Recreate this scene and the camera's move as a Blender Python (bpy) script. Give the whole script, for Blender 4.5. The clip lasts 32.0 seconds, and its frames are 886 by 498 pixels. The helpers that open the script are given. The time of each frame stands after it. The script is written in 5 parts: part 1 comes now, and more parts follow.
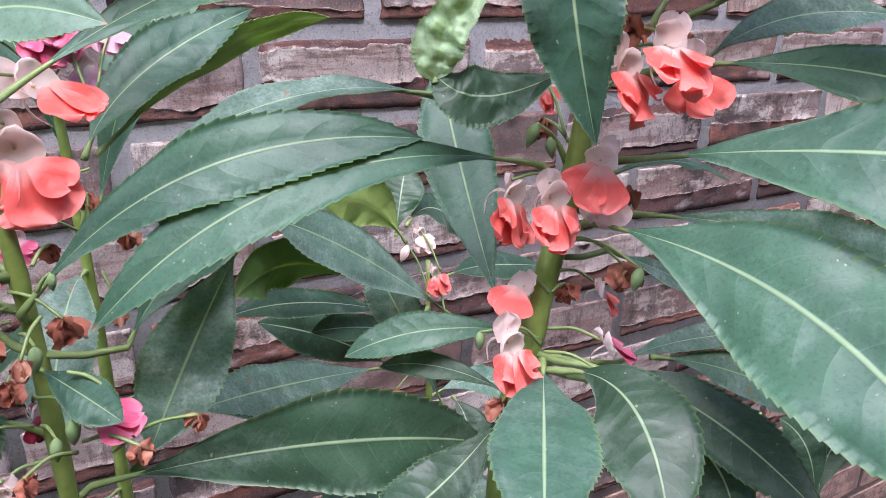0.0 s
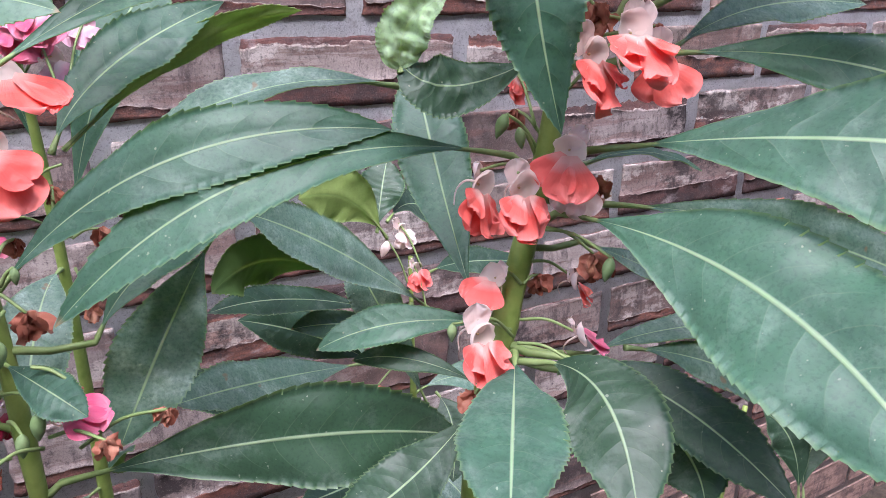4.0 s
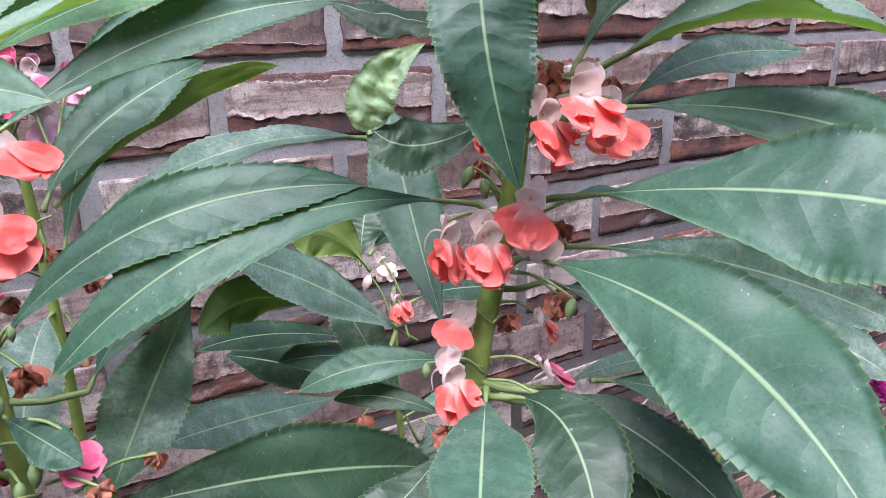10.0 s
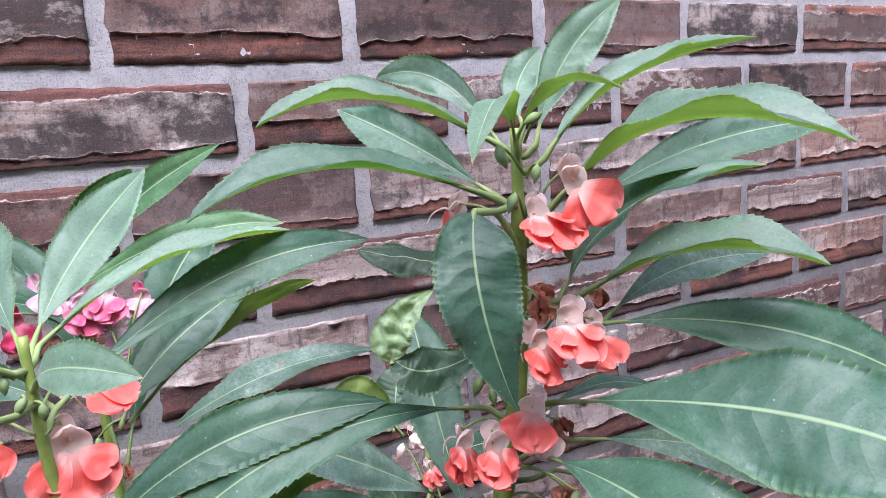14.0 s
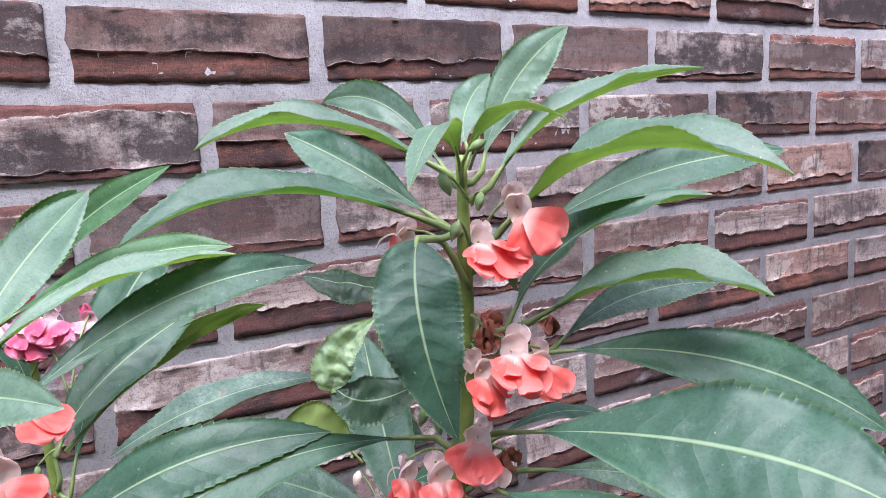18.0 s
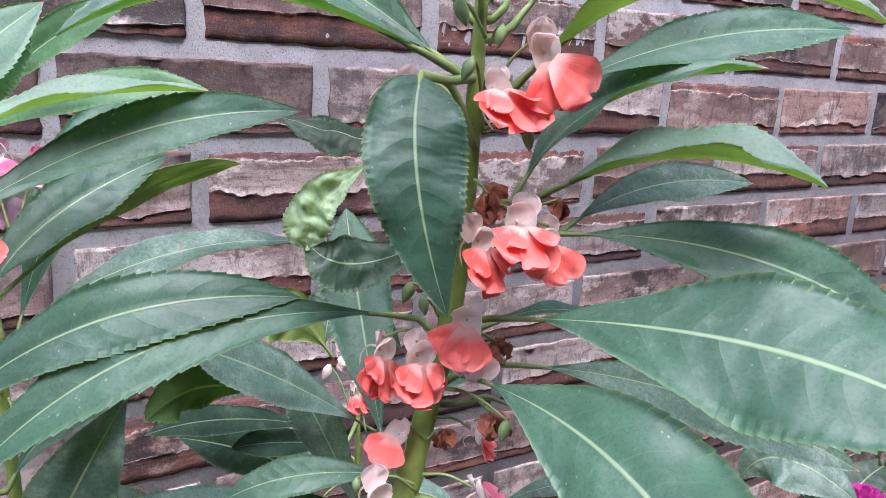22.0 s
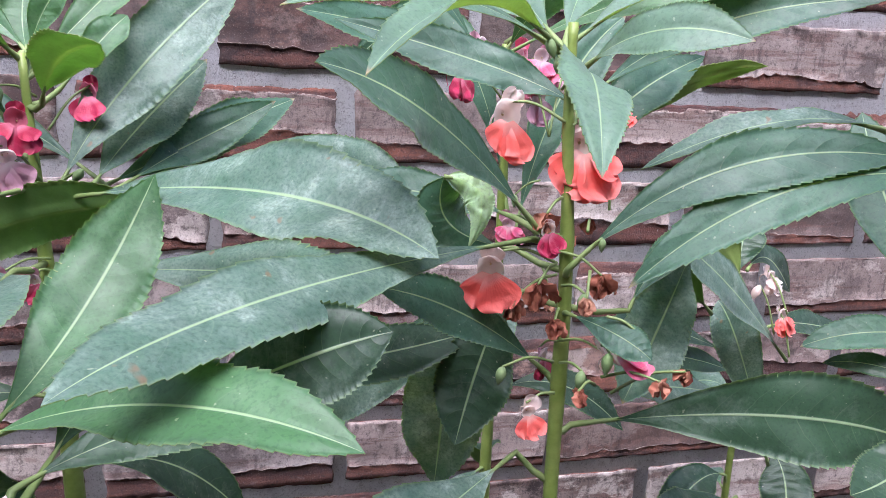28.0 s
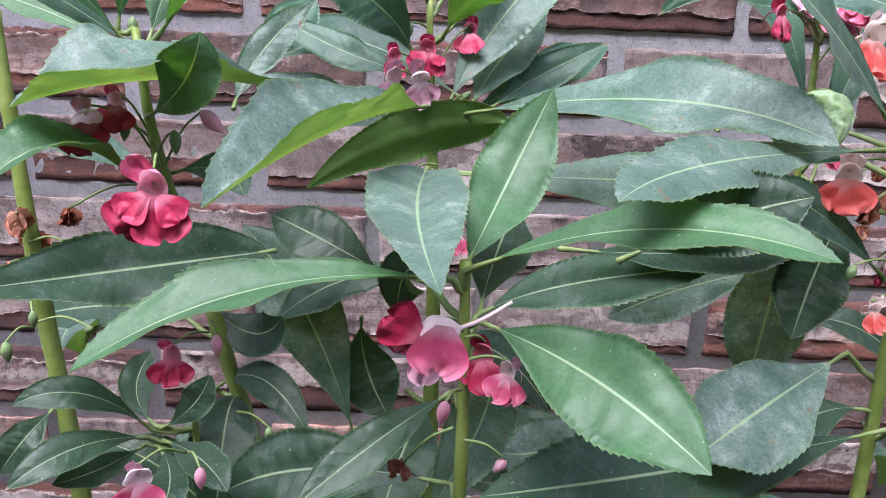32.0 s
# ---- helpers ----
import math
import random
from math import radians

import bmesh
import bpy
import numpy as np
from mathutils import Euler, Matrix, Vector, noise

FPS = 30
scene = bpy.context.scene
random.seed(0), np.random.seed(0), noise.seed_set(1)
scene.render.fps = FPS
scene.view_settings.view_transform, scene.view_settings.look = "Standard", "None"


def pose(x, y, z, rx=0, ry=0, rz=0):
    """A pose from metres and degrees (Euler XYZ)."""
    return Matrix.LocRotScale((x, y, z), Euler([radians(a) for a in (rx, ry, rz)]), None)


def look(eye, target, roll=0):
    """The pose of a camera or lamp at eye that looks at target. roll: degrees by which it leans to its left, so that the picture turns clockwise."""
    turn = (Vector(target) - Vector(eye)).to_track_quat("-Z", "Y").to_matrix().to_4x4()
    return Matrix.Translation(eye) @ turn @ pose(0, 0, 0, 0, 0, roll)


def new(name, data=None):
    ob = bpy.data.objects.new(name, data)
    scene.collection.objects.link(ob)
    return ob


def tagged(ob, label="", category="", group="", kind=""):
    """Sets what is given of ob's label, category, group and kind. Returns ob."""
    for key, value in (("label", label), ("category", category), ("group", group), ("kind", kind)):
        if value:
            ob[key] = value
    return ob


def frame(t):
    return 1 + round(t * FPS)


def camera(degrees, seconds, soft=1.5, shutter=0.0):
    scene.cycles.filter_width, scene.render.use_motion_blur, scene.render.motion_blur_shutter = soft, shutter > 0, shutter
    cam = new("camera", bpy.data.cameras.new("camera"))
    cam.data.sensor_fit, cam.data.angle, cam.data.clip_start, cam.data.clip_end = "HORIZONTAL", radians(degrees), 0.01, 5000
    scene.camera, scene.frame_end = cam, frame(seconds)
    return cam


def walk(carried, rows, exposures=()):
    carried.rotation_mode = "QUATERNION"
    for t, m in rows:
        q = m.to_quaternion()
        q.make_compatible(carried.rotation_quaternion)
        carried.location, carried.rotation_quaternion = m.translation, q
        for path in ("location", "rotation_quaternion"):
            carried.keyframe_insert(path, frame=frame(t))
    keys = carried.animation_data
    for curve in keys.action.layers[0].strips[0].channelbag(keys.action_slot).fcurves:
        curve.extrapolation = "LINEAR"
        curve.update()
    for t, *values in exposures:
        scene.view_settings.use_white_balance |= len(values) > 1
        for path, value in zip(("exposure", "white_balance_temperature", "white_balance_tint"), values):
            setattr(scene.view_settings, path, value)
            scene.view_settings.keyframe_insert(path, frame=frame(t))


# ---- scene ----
cam = camera(61.80, 32.0, soft=0.6)
PATH = [
    (0, (-0.0380, -0.0289, 0.5399), (0.4253, 0.7883, 0.1970), 1.18),
    (0.5, (-0.0375, -0.0282, 0.5396), (0.4188, 0.7915, 0.1936), 0.72),
    (1, (-0.0373, -0.0277, 0.5378), (0.4234, 0.7889, 0.1903), 0.81),
    (1.5, (-0.0380, -0.0286, 0.5381), (0.4173, 0.7892, 0.1860), 0.39),
    (2, (-0.0359, -0.0291, 0.5388), (0.4272, 0.7874, 0.1940), 0.47),
    (2.5, (-0.0357, -0.0270, 0.5363), (0.4301, 0.7883, 0.1925), 0.68),
    (3, (-0.0321, -0.0298, 0.5377), (0.4419, 0.7840, 0.2014), 1.04),
    (3.5, (-0.0323, -0.0312, 0.5367), (0.4379, 0.7828, 0.1959), 0.93),
    (5.5, (-0.0303, -0.0356, 0.5410), (0.4509, 0.7700, 0.1954), 0.41),
    (6, (-0.0318, -0.0367, 0.5408), (0.4473, 0.7738, 0.2038), 0.17),
    (6.5, (-0.0318, -0.0401, 0.5431), (0.4467, 0.7737, 0.2131), 0.00),
    (7, (-0.0336, -0.0400, 0.5411), (0.4449, 0.7703, 0.2027), 0.50),
    (7.5, (-0.0332, -0.0408, 0.5411), (0.4456, 0.7686, 0.2009), 0.08),
    (8, (-0.0339, -0.0415, 0.5419), (0.4473, 0.7691, 0.2081), 0.05),
    (8.5, (-0.0348, -0.0426, 0.5423), (0.4448, 0.7694, 0.2096), -0.09),
    (9, (-0.0333, -0.0412, 0.5417), (0.4527, 0.7638, 0.2013), -0.14),
    (9.5, (-0.0337, -0.0409, 0.5423), (0.4490, 0.7652, 0.2000), -0.16),
    (10, (-0.0322, -0.0447, 0.5514), (0.4547, 0.7668, 0.2284), -0.28),
    (10.5, (-0.0314, -0.0524, 0.5586), (0.4646, 0.7591, 0.2496), 0.15),
    (11, (-0.0351, -0.0599, 0.5708), (0.4614, 0.7658, 0.3030), 0.02),
    (11.5, (-0.0359, -0.0642, 0.5767), (0.4653, 0.7644, 0.3273), -0.16),
    (12, (-0.0343, -0.0630, 0.5813), (0.4679, 0.7672, 0.3390), -0.29),
    (12.5, (-0.0341, -0.0666, 0.5851), (0.4596, 0.7693, 0.3449), -0.84),
    (13, (-0.0347, -0.0625, 0.5882), (0.4435, 0.7879, 0.3689), -2.01),
    (13.5, (-0.0425, -0.0698, 0.5961), (0.4195, 0.8004, 0.4249), -3.54),
    (14, (-0.0395, -0.0783, 0.5963), (0.4269, 0.7896, 0.4253), -3.71),
    (14.5, (-0.0364, -0.0824, 0.5956), (0.4293, 0.7844, 0.4170), -3.45),
    (16.5, (-0.0383, -0.0754, 0.5959), (0.4372, 0.7916, 0.4469), -3.27),
    (17, (-0.0333, -0.0797, 0.5988), (0.4604, 0.7800, 0.4671), -3.05),
    (17.5, (-0.0308, -0.0828, 0.5991), (0.4639, 0.7754, 0.4621), -3.00),
    (18, (-0.0271, -0.0808, 0.5974), (0.4676, 0.7760, 0.4518), -2.87),
    (18.5, (-0.0272, -0.0834, 0.5962), (0.4747, 0.7681, 0.4444), -2.36),
    (19, (-0.0301, -0.0905, 0.5965), (0.4779, 0.7577, 0.4461), -1.80),
    (19.5, (-0.0307, -0.0848, 0.5908), (0.4719, 0.7616, 0.4150), -1.42),
    (20, (-0.0286, -0.0817, 0.5852), (0.4761, 0.7624, 0.4038), -0.98),
    (20.5, (-0.0286, -0.0732, 0.5798), (0.4701, 0.7734, 0.3939), -0.36),
    (21, (-0.0241, -0.0631, 0.5742), (0.4779, 0.7772, 0.3693), 1.65),
    (21.5, (-0.0165, -0.0575, 0.5713), (0.4815, 0.7779, 0.3385), 2.45),
    (22, (-0.0148, -0.0518, 0.5679), (0.4866, 0.7804, 0.3308), 2.98),
    (22.5, (-0.0236, -0.0509, 0.5620), (0.4825, 0.7863, 0.3549), 2.81),
    (23, (-0.0860, -0.0469, 0.5472), (0.3356, 0.8415, 0.3653), 3.92),
    (23.5, (-0.1011, -0.0450, 0.5452), (0.3007, 0.8506, 0.3545), 4.76),
    (24, (-0.1050, -0.0451, 0.5416), (0.2838, 0.8541, 0.3413), 4.31),
    (24.5, (-0.1101, -0.0444, 0.5327), (0.2475, 0.8656, 0.3232), 3.92),
    (25, (-0.1220, -0.0408, 0.5282), (0.1688, 0.8925, 0.3175), 2.86),
    (25.5, (-0.1137, -0.0442, 0.5290), (0.1946, 0.8838, 0.3194), 3.35),
    (27.5, (-0.1226, -0.0661, 0.5285), (0.1850, 0.8650, 0.3323), 4.35),
    (28, (-0.1545, -0.0457, 0.5213), (0.0857, 0.8924, 0.2715), 2.94),
    (28.5, (-0.1907, -0.0473, 0.5213), (-0.0611, 0.9131, 0.2749), 2.48),
    (29, (-0.2252, -0.0551, 0.5307), (-0.1791, 0.9157, 0.2952), 1.74),
    (29.5, (-0.2385, -0.0647, 0.5356), (-0.2262, 0.9106, 0.3153), 1.54),
    (30, (-0.2449, -0.0606, 0.5290), (-0.2284, 0.9106, 0.2913), 2.50),
    (30.5, (-0.2479, -0.0585, 0.5221), (-0.2292, 0.9106, 0.2763), 2.37),
    (31, (-0.2487, -0.0707, 0.5128), (-0.2232, 0.9023, 0.2835), 2.55),
    (31.5, (-0.2449, -0.0849, 0.4987), (-0.2263, 0.8788, 0.2321), 2.57),
    (32, (-0.2374, -0.0925, 0.4960), (-0.2228, 0.8692, 0.2221), 2.28),
]
walk(cam, [(t, look(eye, target, roll)) for t, eye, target, roll in PATH], exposures=[(0, 1.88, 6050, 21)])

# ---- light ----
world = bpy.data.worlds.new("overcast_sky")
scene.world = world
world.use_nodes = True
wn = world.node_tree.nodes
sky = wn.new("ShaderNodeTexSky")
sky.sky_type, sky.sun_disc = "NISHITA", False
sky.sun_elevation, sky.sun_rotation = radians(62), radians(205)
sky.air_density, sky.dust_density, sky.ozone_density = 1.0, 2.0, 1.5
world.node_tree.links.new(sky.outputs[0], wn["Background"].inputs[0])
wn["Background"].inputs[1].default_value = 0.14
sun = new("sun", bpy.data.lights.new("sun", "SUN"))
sun.data.energy, sun.data.angle, sun.data.color = 3.0, radians(50), (1.0, 0.98, 0.96)
sun.matrix_world = look((-1.0, -1.9, 4.6), (0, 0.3, 0.3))

# ---- materials ----


def material(name):
    m = bpy.data.materials.new(name)
    m.use_nodes = True
    return m, m.node_tree, m.node_tree.nodes["Principled BSDF"]


def node(tree, kind, **values):
    n = tree.nodes.new(kind)
    for key, value in values.items():
        if key.startswith("in_"):
            n.inputs[key[3:].replace("_", " ")].default_value = value
    return n


def noise_tex(tree, coord, scale, detail=4.0, rough=0.55):
    n = tree.nodes.new("ShaderNodeTexNoise")
    n.inputs["Scale"].default_value, n.inputs["Detail"].default_value, n.inputs["Roughness"].default_value = scale, detail, rough
    tree.links.new(coord, n.inputs["Vector"])
    return n


def ramp(tree, fac, stops):
    n = tree.nodes.new("ShaderNodeValToRGB")
    while len(n.color_ramp.elements) < len(stops):
        n.color_ramp.elements.new(0.5)
    for e, (at, c) in zip(n.color_ramp.elements, stops):
        e.position, e.color = at, (c, c, c, 1) if isinstance(c, (int, float)) else (*c, 1)
    tree.links.new(fac, n.inputs["Fac"])
    return n.outputs["Color"]


def mix(tree, fac, a, b, how="MIX"):
    n = tree.nodes.new("ShaderNodeMix")
    n.data_type, n.blend_type = "RGBA", how
    for slot, v in ((0, fac), (6, a), (7, b)):
        if isinstance(v, bpy.types.NodeSocket):
            tree.links.new(v, n.inputs[slot])
        else:
            n.inputs[slot].default_value = v if slot == 0 else (*v, 1)
    return n.outputs[2]


def math_node(tree, how, a, b=0.0):
    n = tree.nodes.new("ShaderNodeMath")
    n.operation = how
    for i, v in enumerate((a, b)):
        if isinstance(v, bpy.types.NodeSocket):
            tree.links.new(v, n.inputs[i])
        else:
            n.inputs[i].default_value = v
    return n.outputs[0]


def bump(tree, bsdf, height, strength, distance):
    n = tree.nodes.new("ShaderNodeBump")
    n.inputs["Strength"].default_value, n.inputs["Distance"].default_value = strength, distance
    tree.links.new(height, n.inputs["Height"])
    tree.links.new(n.outputs[0], bsdf.inputs["Normal"])


def brick_material(name, kind):
    """Gritty weathered face, red split edge or crumbled rim; tones differ from brick to brick."""
    m, t, b = material(name)
    info = t.nodes.new("ShaderNodeObjectInfo")
    geo = t.nodes.new("ShaderNodeNewGeometry")
    # every brick reads another part of the noise
    shift = t.nodes.new("ShaderNodeVectorMath")
    shift.operation = "MULTIPLY_ADD"
    t.links.new(info.outputs["Random"], shift.inputs[0])
    shift.inputs[1].default_value = (3.7, 5.1, 2.3)
    t.links.new(geo.outputs["Position"], shift.inputs[2])
    pos = shift.outputs[0]

    def stretched(x, z):
        v = t.nodes.new("ShaderNodeVectorMath")
        v.operation = "MULTIPLY"
        t.links.new(pos, v.inputs[0])
        v.inputs[1].default_value = (x, 1, z)
        return v.outputs[0]
    patch = noise_tex(t, stretched(0.7, 1.4), 24, 7, 0.68).outputs[0]
    drip = noise_tex(t, stretched(1.7, 0.45), 48, 6, 0.72).outputs[0]
    soot = noise_tex(t, stretched(0.8, 1.1), 17, 7, 0.72).outputs[0]
    layer = noise_tex(t, stretched(0.3, 3.2), 30, 6, 0.7).outputs[0]
    grit = noise_tex(t, pos, 700, 3, 0.8).outputs[0]
    coarse = noise_tex(t, pos, 210, 5, 0.75).outputs[0]
    much = [math_node(t, "FRACT", math_node(t, "MULTIPLY", info.outputs["Random"], k)) for k in (7.3, 13.7)]
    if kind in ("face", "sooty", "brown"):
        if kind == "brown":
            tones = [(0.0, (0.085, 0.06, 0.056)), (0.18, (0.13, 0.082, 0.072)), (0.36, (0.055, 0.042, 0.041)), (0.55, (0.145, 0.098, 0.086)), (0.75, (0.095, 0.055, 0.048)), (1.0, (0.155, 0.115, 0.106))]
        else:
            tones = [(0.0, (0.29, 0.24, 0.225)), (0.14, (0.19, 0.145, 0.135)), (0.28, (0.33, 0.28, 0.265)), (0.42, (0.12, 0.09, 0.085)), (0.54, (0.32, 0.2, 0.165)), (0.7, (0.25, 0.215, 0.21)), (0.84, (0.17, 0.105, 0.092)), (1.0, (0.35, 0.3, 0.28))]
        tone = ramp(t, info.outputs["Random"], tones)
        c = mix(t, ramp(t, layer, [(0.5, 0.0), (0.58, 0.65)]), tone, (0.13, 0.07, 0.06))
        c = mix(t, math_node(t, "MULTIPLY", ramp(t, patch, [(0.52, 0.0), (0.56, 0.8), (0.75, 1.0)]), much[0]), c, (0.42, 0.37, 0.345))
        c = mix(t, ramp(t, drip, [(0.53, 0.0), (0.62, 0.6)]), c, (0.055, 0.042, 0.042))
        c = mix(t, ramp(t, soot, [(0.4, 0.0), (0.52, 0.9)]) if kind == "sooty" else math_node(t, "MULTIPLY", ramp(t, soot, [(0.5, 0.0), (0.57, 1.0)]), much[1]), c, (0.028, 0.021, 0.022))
    elif kind == "split":
        tone = ramp(t, info.outputs["Random"], [(0.0, (0.22, 0.085, 0.06)), (0.3, (0.14, 0.058, 0.045)), (0.55, (0.25, 0.1, 0.07)), (0.75, (0.08, 0.04, 0.037)), (1.0, (0.15, 0.06, 0.048))])
        c = mix(t, ramp(t, layer, [(0.42, 0.0), (0.6, 0.85)]), tone, (0.06, 0.034, 0.033))
        c = mix(t, ramp(t, soot, [(0.5, 0.0), (0.62, 0.8)]), c, (0.035, 0.027, 0.028))
        c = mix(t, ramp(t, patch, [(0.58, 0.0), (0.66, 0.6)]), c, (0.3, 0.25, 0.25))
    else:
        c = mix(t, ramp(t, coarse, [(0.4, 0.0), (0.6, 1.0)]), (0.12, 0.085, 0.08), (0.38, 0.31, 0.28))
    c = mix(t, ramp(t, coarse, [(0.36, 0.6), (0.46, 0.0)]), c, (0.04, 0.032, 0.034))
    c = mix(t, ramp(t, grit, [(0.34, 0.55), (0.46, 0.0)]), c, (0.04, 0.032, 0.034))
    c = mix(t, ramp(t, grit, [(0.58, 0.0), (0.72, 0.3)]), c, (0.42, 0.37, 0.36))
    t.links.new(c, b.inputs["Base Color"])
    b.inputs["Roughness"].default_value = 0.9
    b.inputs["Specular IOR Level"].default_value = 0.25
    bump(t, b, math_node(t, "ADD", grit, math_node(t, "MULTIPLY", coarse, 1.1)), 0.9 if kind == "split" else 0.55, 0.0016)
    return m


BRICK_FACE = brick_material("brick_face", "face")
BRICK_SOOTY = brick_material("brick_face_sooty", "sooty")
BRICK_BROWN = brick_material("brick_face_brown", "brown")
BRICK_SPLIT = brick_material("brick_split_edge", "split")
BRICK_RIM = brick_material("brick_crumbled_rim", "rim")

MORTAR, t_, b_ = material("mortar")
g_ = t_.nodes.new("ShaderNodeNewGeometry")
n1, n2 = noise_tex(t_, g_.outputs["Position"], 560, 4, 0.8), noise_tex(t_, g_.outputs["Position"], 24, 5, 0.65)
n3 = noise_tex(t_, g_.outputs["Position"], 110, 4, 0.7)
c_ = mix(t_, ramp(t_, n2.outputs[0], [(0.35, 0.0), (0.65, 1.0)]), (0.56, 0.55, 0.58), (0.75, 0.74, 0.775))
c_ = mix(t_, ramp(t_, n1.outputs[0], [(0.34, 0.7), (0.46, 0.0)]), c_, (0.2, 0.19, 0.21))
c_ = mix(t_, ramp(t_, n3.outputs[0], [(0.55, 0.0), (0.75, 0.6)]), c_, (0.3, 0.27, 0.28))
t_.links.new(c_, b_.inputs["Base Color"])
b_.inputs["Roughness"].default_value = 0.95
bump(t_, b_, math_node(t_, "ADD", n1.outputs[0], math_node(t_, "MULTIPLY", n3.outputs[0], 1.2)), 0.9, 0.0018)

SOIL, t_, b_ = material("soil")
g_ = t_.nodes.new("ShaderNodeNewGeometry")
n1 = noise_tex(t_, g_.outputs["Position"], 60, 6, 0.7)
t_.links.new(ramp(t_, n1.outputs[0], [(0.3, (0.02, 0.014, 0.01)), (0.7, (0.07, 0.05, 0.035))]), b_.inputs["Base Color"])
b_.inputs["Roughness"].default_value = 0.95
bump(t_, b_, n1.outputs[0], 1.0, 0.01)


def leaf_material(name, top, young=False, dull=False, deep=False, pale=False, young_skylit=False):
    """Blade with a pale midrib, forward-curving side veins, a fine net between them and a dusty bloom."""
    m, t, b = material(name)
    uv = t.nodes.new("ShaderNodeUVMap")
    sep = t.nodes.new("ShaderNodeSeparateXYZ")
    t.links.new(uv.outputs[0], sep.inputs[0])
    signed = math_node(t, "SUBTRACT", math_node(t, "MULTIPLY", sep.outputs[0], 2.0), 1.0)
    across = math_node(t, "ABSOLUTE", signed)
    along = sep.outputs[1]
    info = t.nodes.new("ShaderNodeObjectInfo")
    geo = t.nodes.new("ShaderNodeNewGeometry")
    pos = geo.outputs["Position"]
    wide = noise_tex(t, pos, 38, 4, 0.6)
    fine = noise_tex(t, pos, 900, 2, 0.6)
    # side veins: stripes along a slanted, uneven coordinate, out of step on the two halves
    slant = math_node(t, "SUBTRACT", along, math_node(t, "MULTIPLY", math_node(t, "POWER", across, 1.5), 0.13))
    step = math_node(t, "MULTIPLY", math_node(t, "GREATER_THAN", signed, 0.0), 0.031)
    wob = math_node(t, "ADD", math_node(t, "ADD", slant, step), math_node(t, "MULTIPLY", noise_tex(t, pos, 60, 2).outputs[0], 0.045))
    wave = math_node(t, "ABSOLUTE", math_node(t, "SINE", math_node(t, "MULTIPLY", wob, 34.0)))
    vein = ramp(t, wave, [(0.0, 1.0), (0.1, 0.0)])
    fade = ramp(t, across, [(0.0, 1.0), (0.5, 0.6), (0.95, 0.0)])
    net = t.nodes.new("ShaderNodeTexVoronoi")
    net.feature = "DISTANCE_TO_EDGE"
    net.inputs["Scale"].default_value = 310
    t.links.new(pos, net.inputs["Vector"])
    cell = ramp(t, net.outputs[0], [(0.0, 0.0), (0.22, 1.0)])
    rib = ramp(t, across, [(0.0, 1.0), (0.022, 0.8), (0.042, 0.0)])
    if top:
        a, z = ((0.036, 0.105, 0.044), (0.062, 0.15, 0.068)) if young else ((0.029, 0.08, 0.054), (0.051, 0.126, 0.086))
    else:
        a, z = ((0.23, 0.32, 0.09), (0.3, 0.4, 0.13)) if young else ((0.12, 0.23, 0.07), (0.165, 0.29, 0.09))
    # deep: darker green, with the shade low in the foliage put into the colour
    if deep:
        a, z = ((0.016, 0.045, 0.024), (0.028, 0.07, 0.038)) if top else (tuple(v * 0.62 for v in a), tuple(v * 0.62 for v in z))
    if pale:
        a, z = (0.2, 0.29, 0.2), (0.26, 0.35, 0.25)
    # paler, bluish young leaf with the sky's sheen put into its colour
    if young_skylit and top:
        a, z = (0.08, 0.143, 0.113), (0.112, 0.188, 0.152)
    tone = mix(t, info.outputs["Random"], a, z)
    c = mix(t, ramp(t, wide.outputs[0], [(0.35, 0.0), (0.7, 0.45)]), tone, tuple(v * 1.5 for v in z))
    c = mix(t, math_node(t, "MULTIPLY", math_node(t, "SUBTRACT", 1.0, cell), 0.07), c, tuple(v * 1.9 for v in z))
    c = mix(t, ramp(t, fine.outputs[0], [(0.3, 0.3), (0.5, 0.0)]), c, tuple(v * 0.5 for v in a))
    c = mix(t, math_node(t, "MULTIPLY", math_node(t, "MULTIPLY", vein, fade), 0.12 if young else 0.2), c, (0.19, 0.27, 0.19) if top else (0.26, 0.36, 0.16))
    bloom = noise_tex(t, pos, 62, 6, 0.7).outputs[0]
    dust = ramp(t, bloom, [(0.36, 0.1), (0.54, 0.3), (0.68, 0.75)] if dull else [(0.53, 0.0), (0.85, 0.34)])
    dust = math_node(t, "MULTIPLY", dust, ramp(t, fine.outputs[0], [(0.25, 0.45), (0.6, 1.0)]))
    c = mix(t, dust, c, (0.26, 0.36, 0.28) if top and young and not young_skylit else (0.35, 0.42, 0.44) if top else (0.2, 0.27, 0.17))
    if dull:
        c = mix(t, ramp(t, noise_tex(t, pos, 120, 2, 0.5).outputs[0], [(0.71, 0.0), (0.75, 0.75)]), c, (0.2, 0.13, 0.08))
    specks = ramp(t, noise_tex(t, pos, 620, 1, 0.4).outputs[0], [(0.76, 0.0), (0.8, 0.4)])
    c = mix(t, specks, c, (0.4, 0.44, 0.4))
    c = mix(t, math_node(t, "MULTIPLY", rib, 0.85), c, (0.32, 0.42, 0.29) if top else (0.26, 0.38, 0.14))
    edge = ramp(t, across, [(0.93, 0.0), (1.0, 0.5)])
    c = mix(t, edge, c, (0.2, 0.3, 0.16))
    tipc = math_node(t, "MULTIPLY", ramp(t, along, [(0.972, 0.0), (0.99, 0.7)]), math_node(t, "GREATER_THAN", info.outputs["Random"], 0.62))
    c = mix(t, tipc, c, (0.34, 0.25, 0.18))
    t.links.new(c, b.inputs["Base Color"])
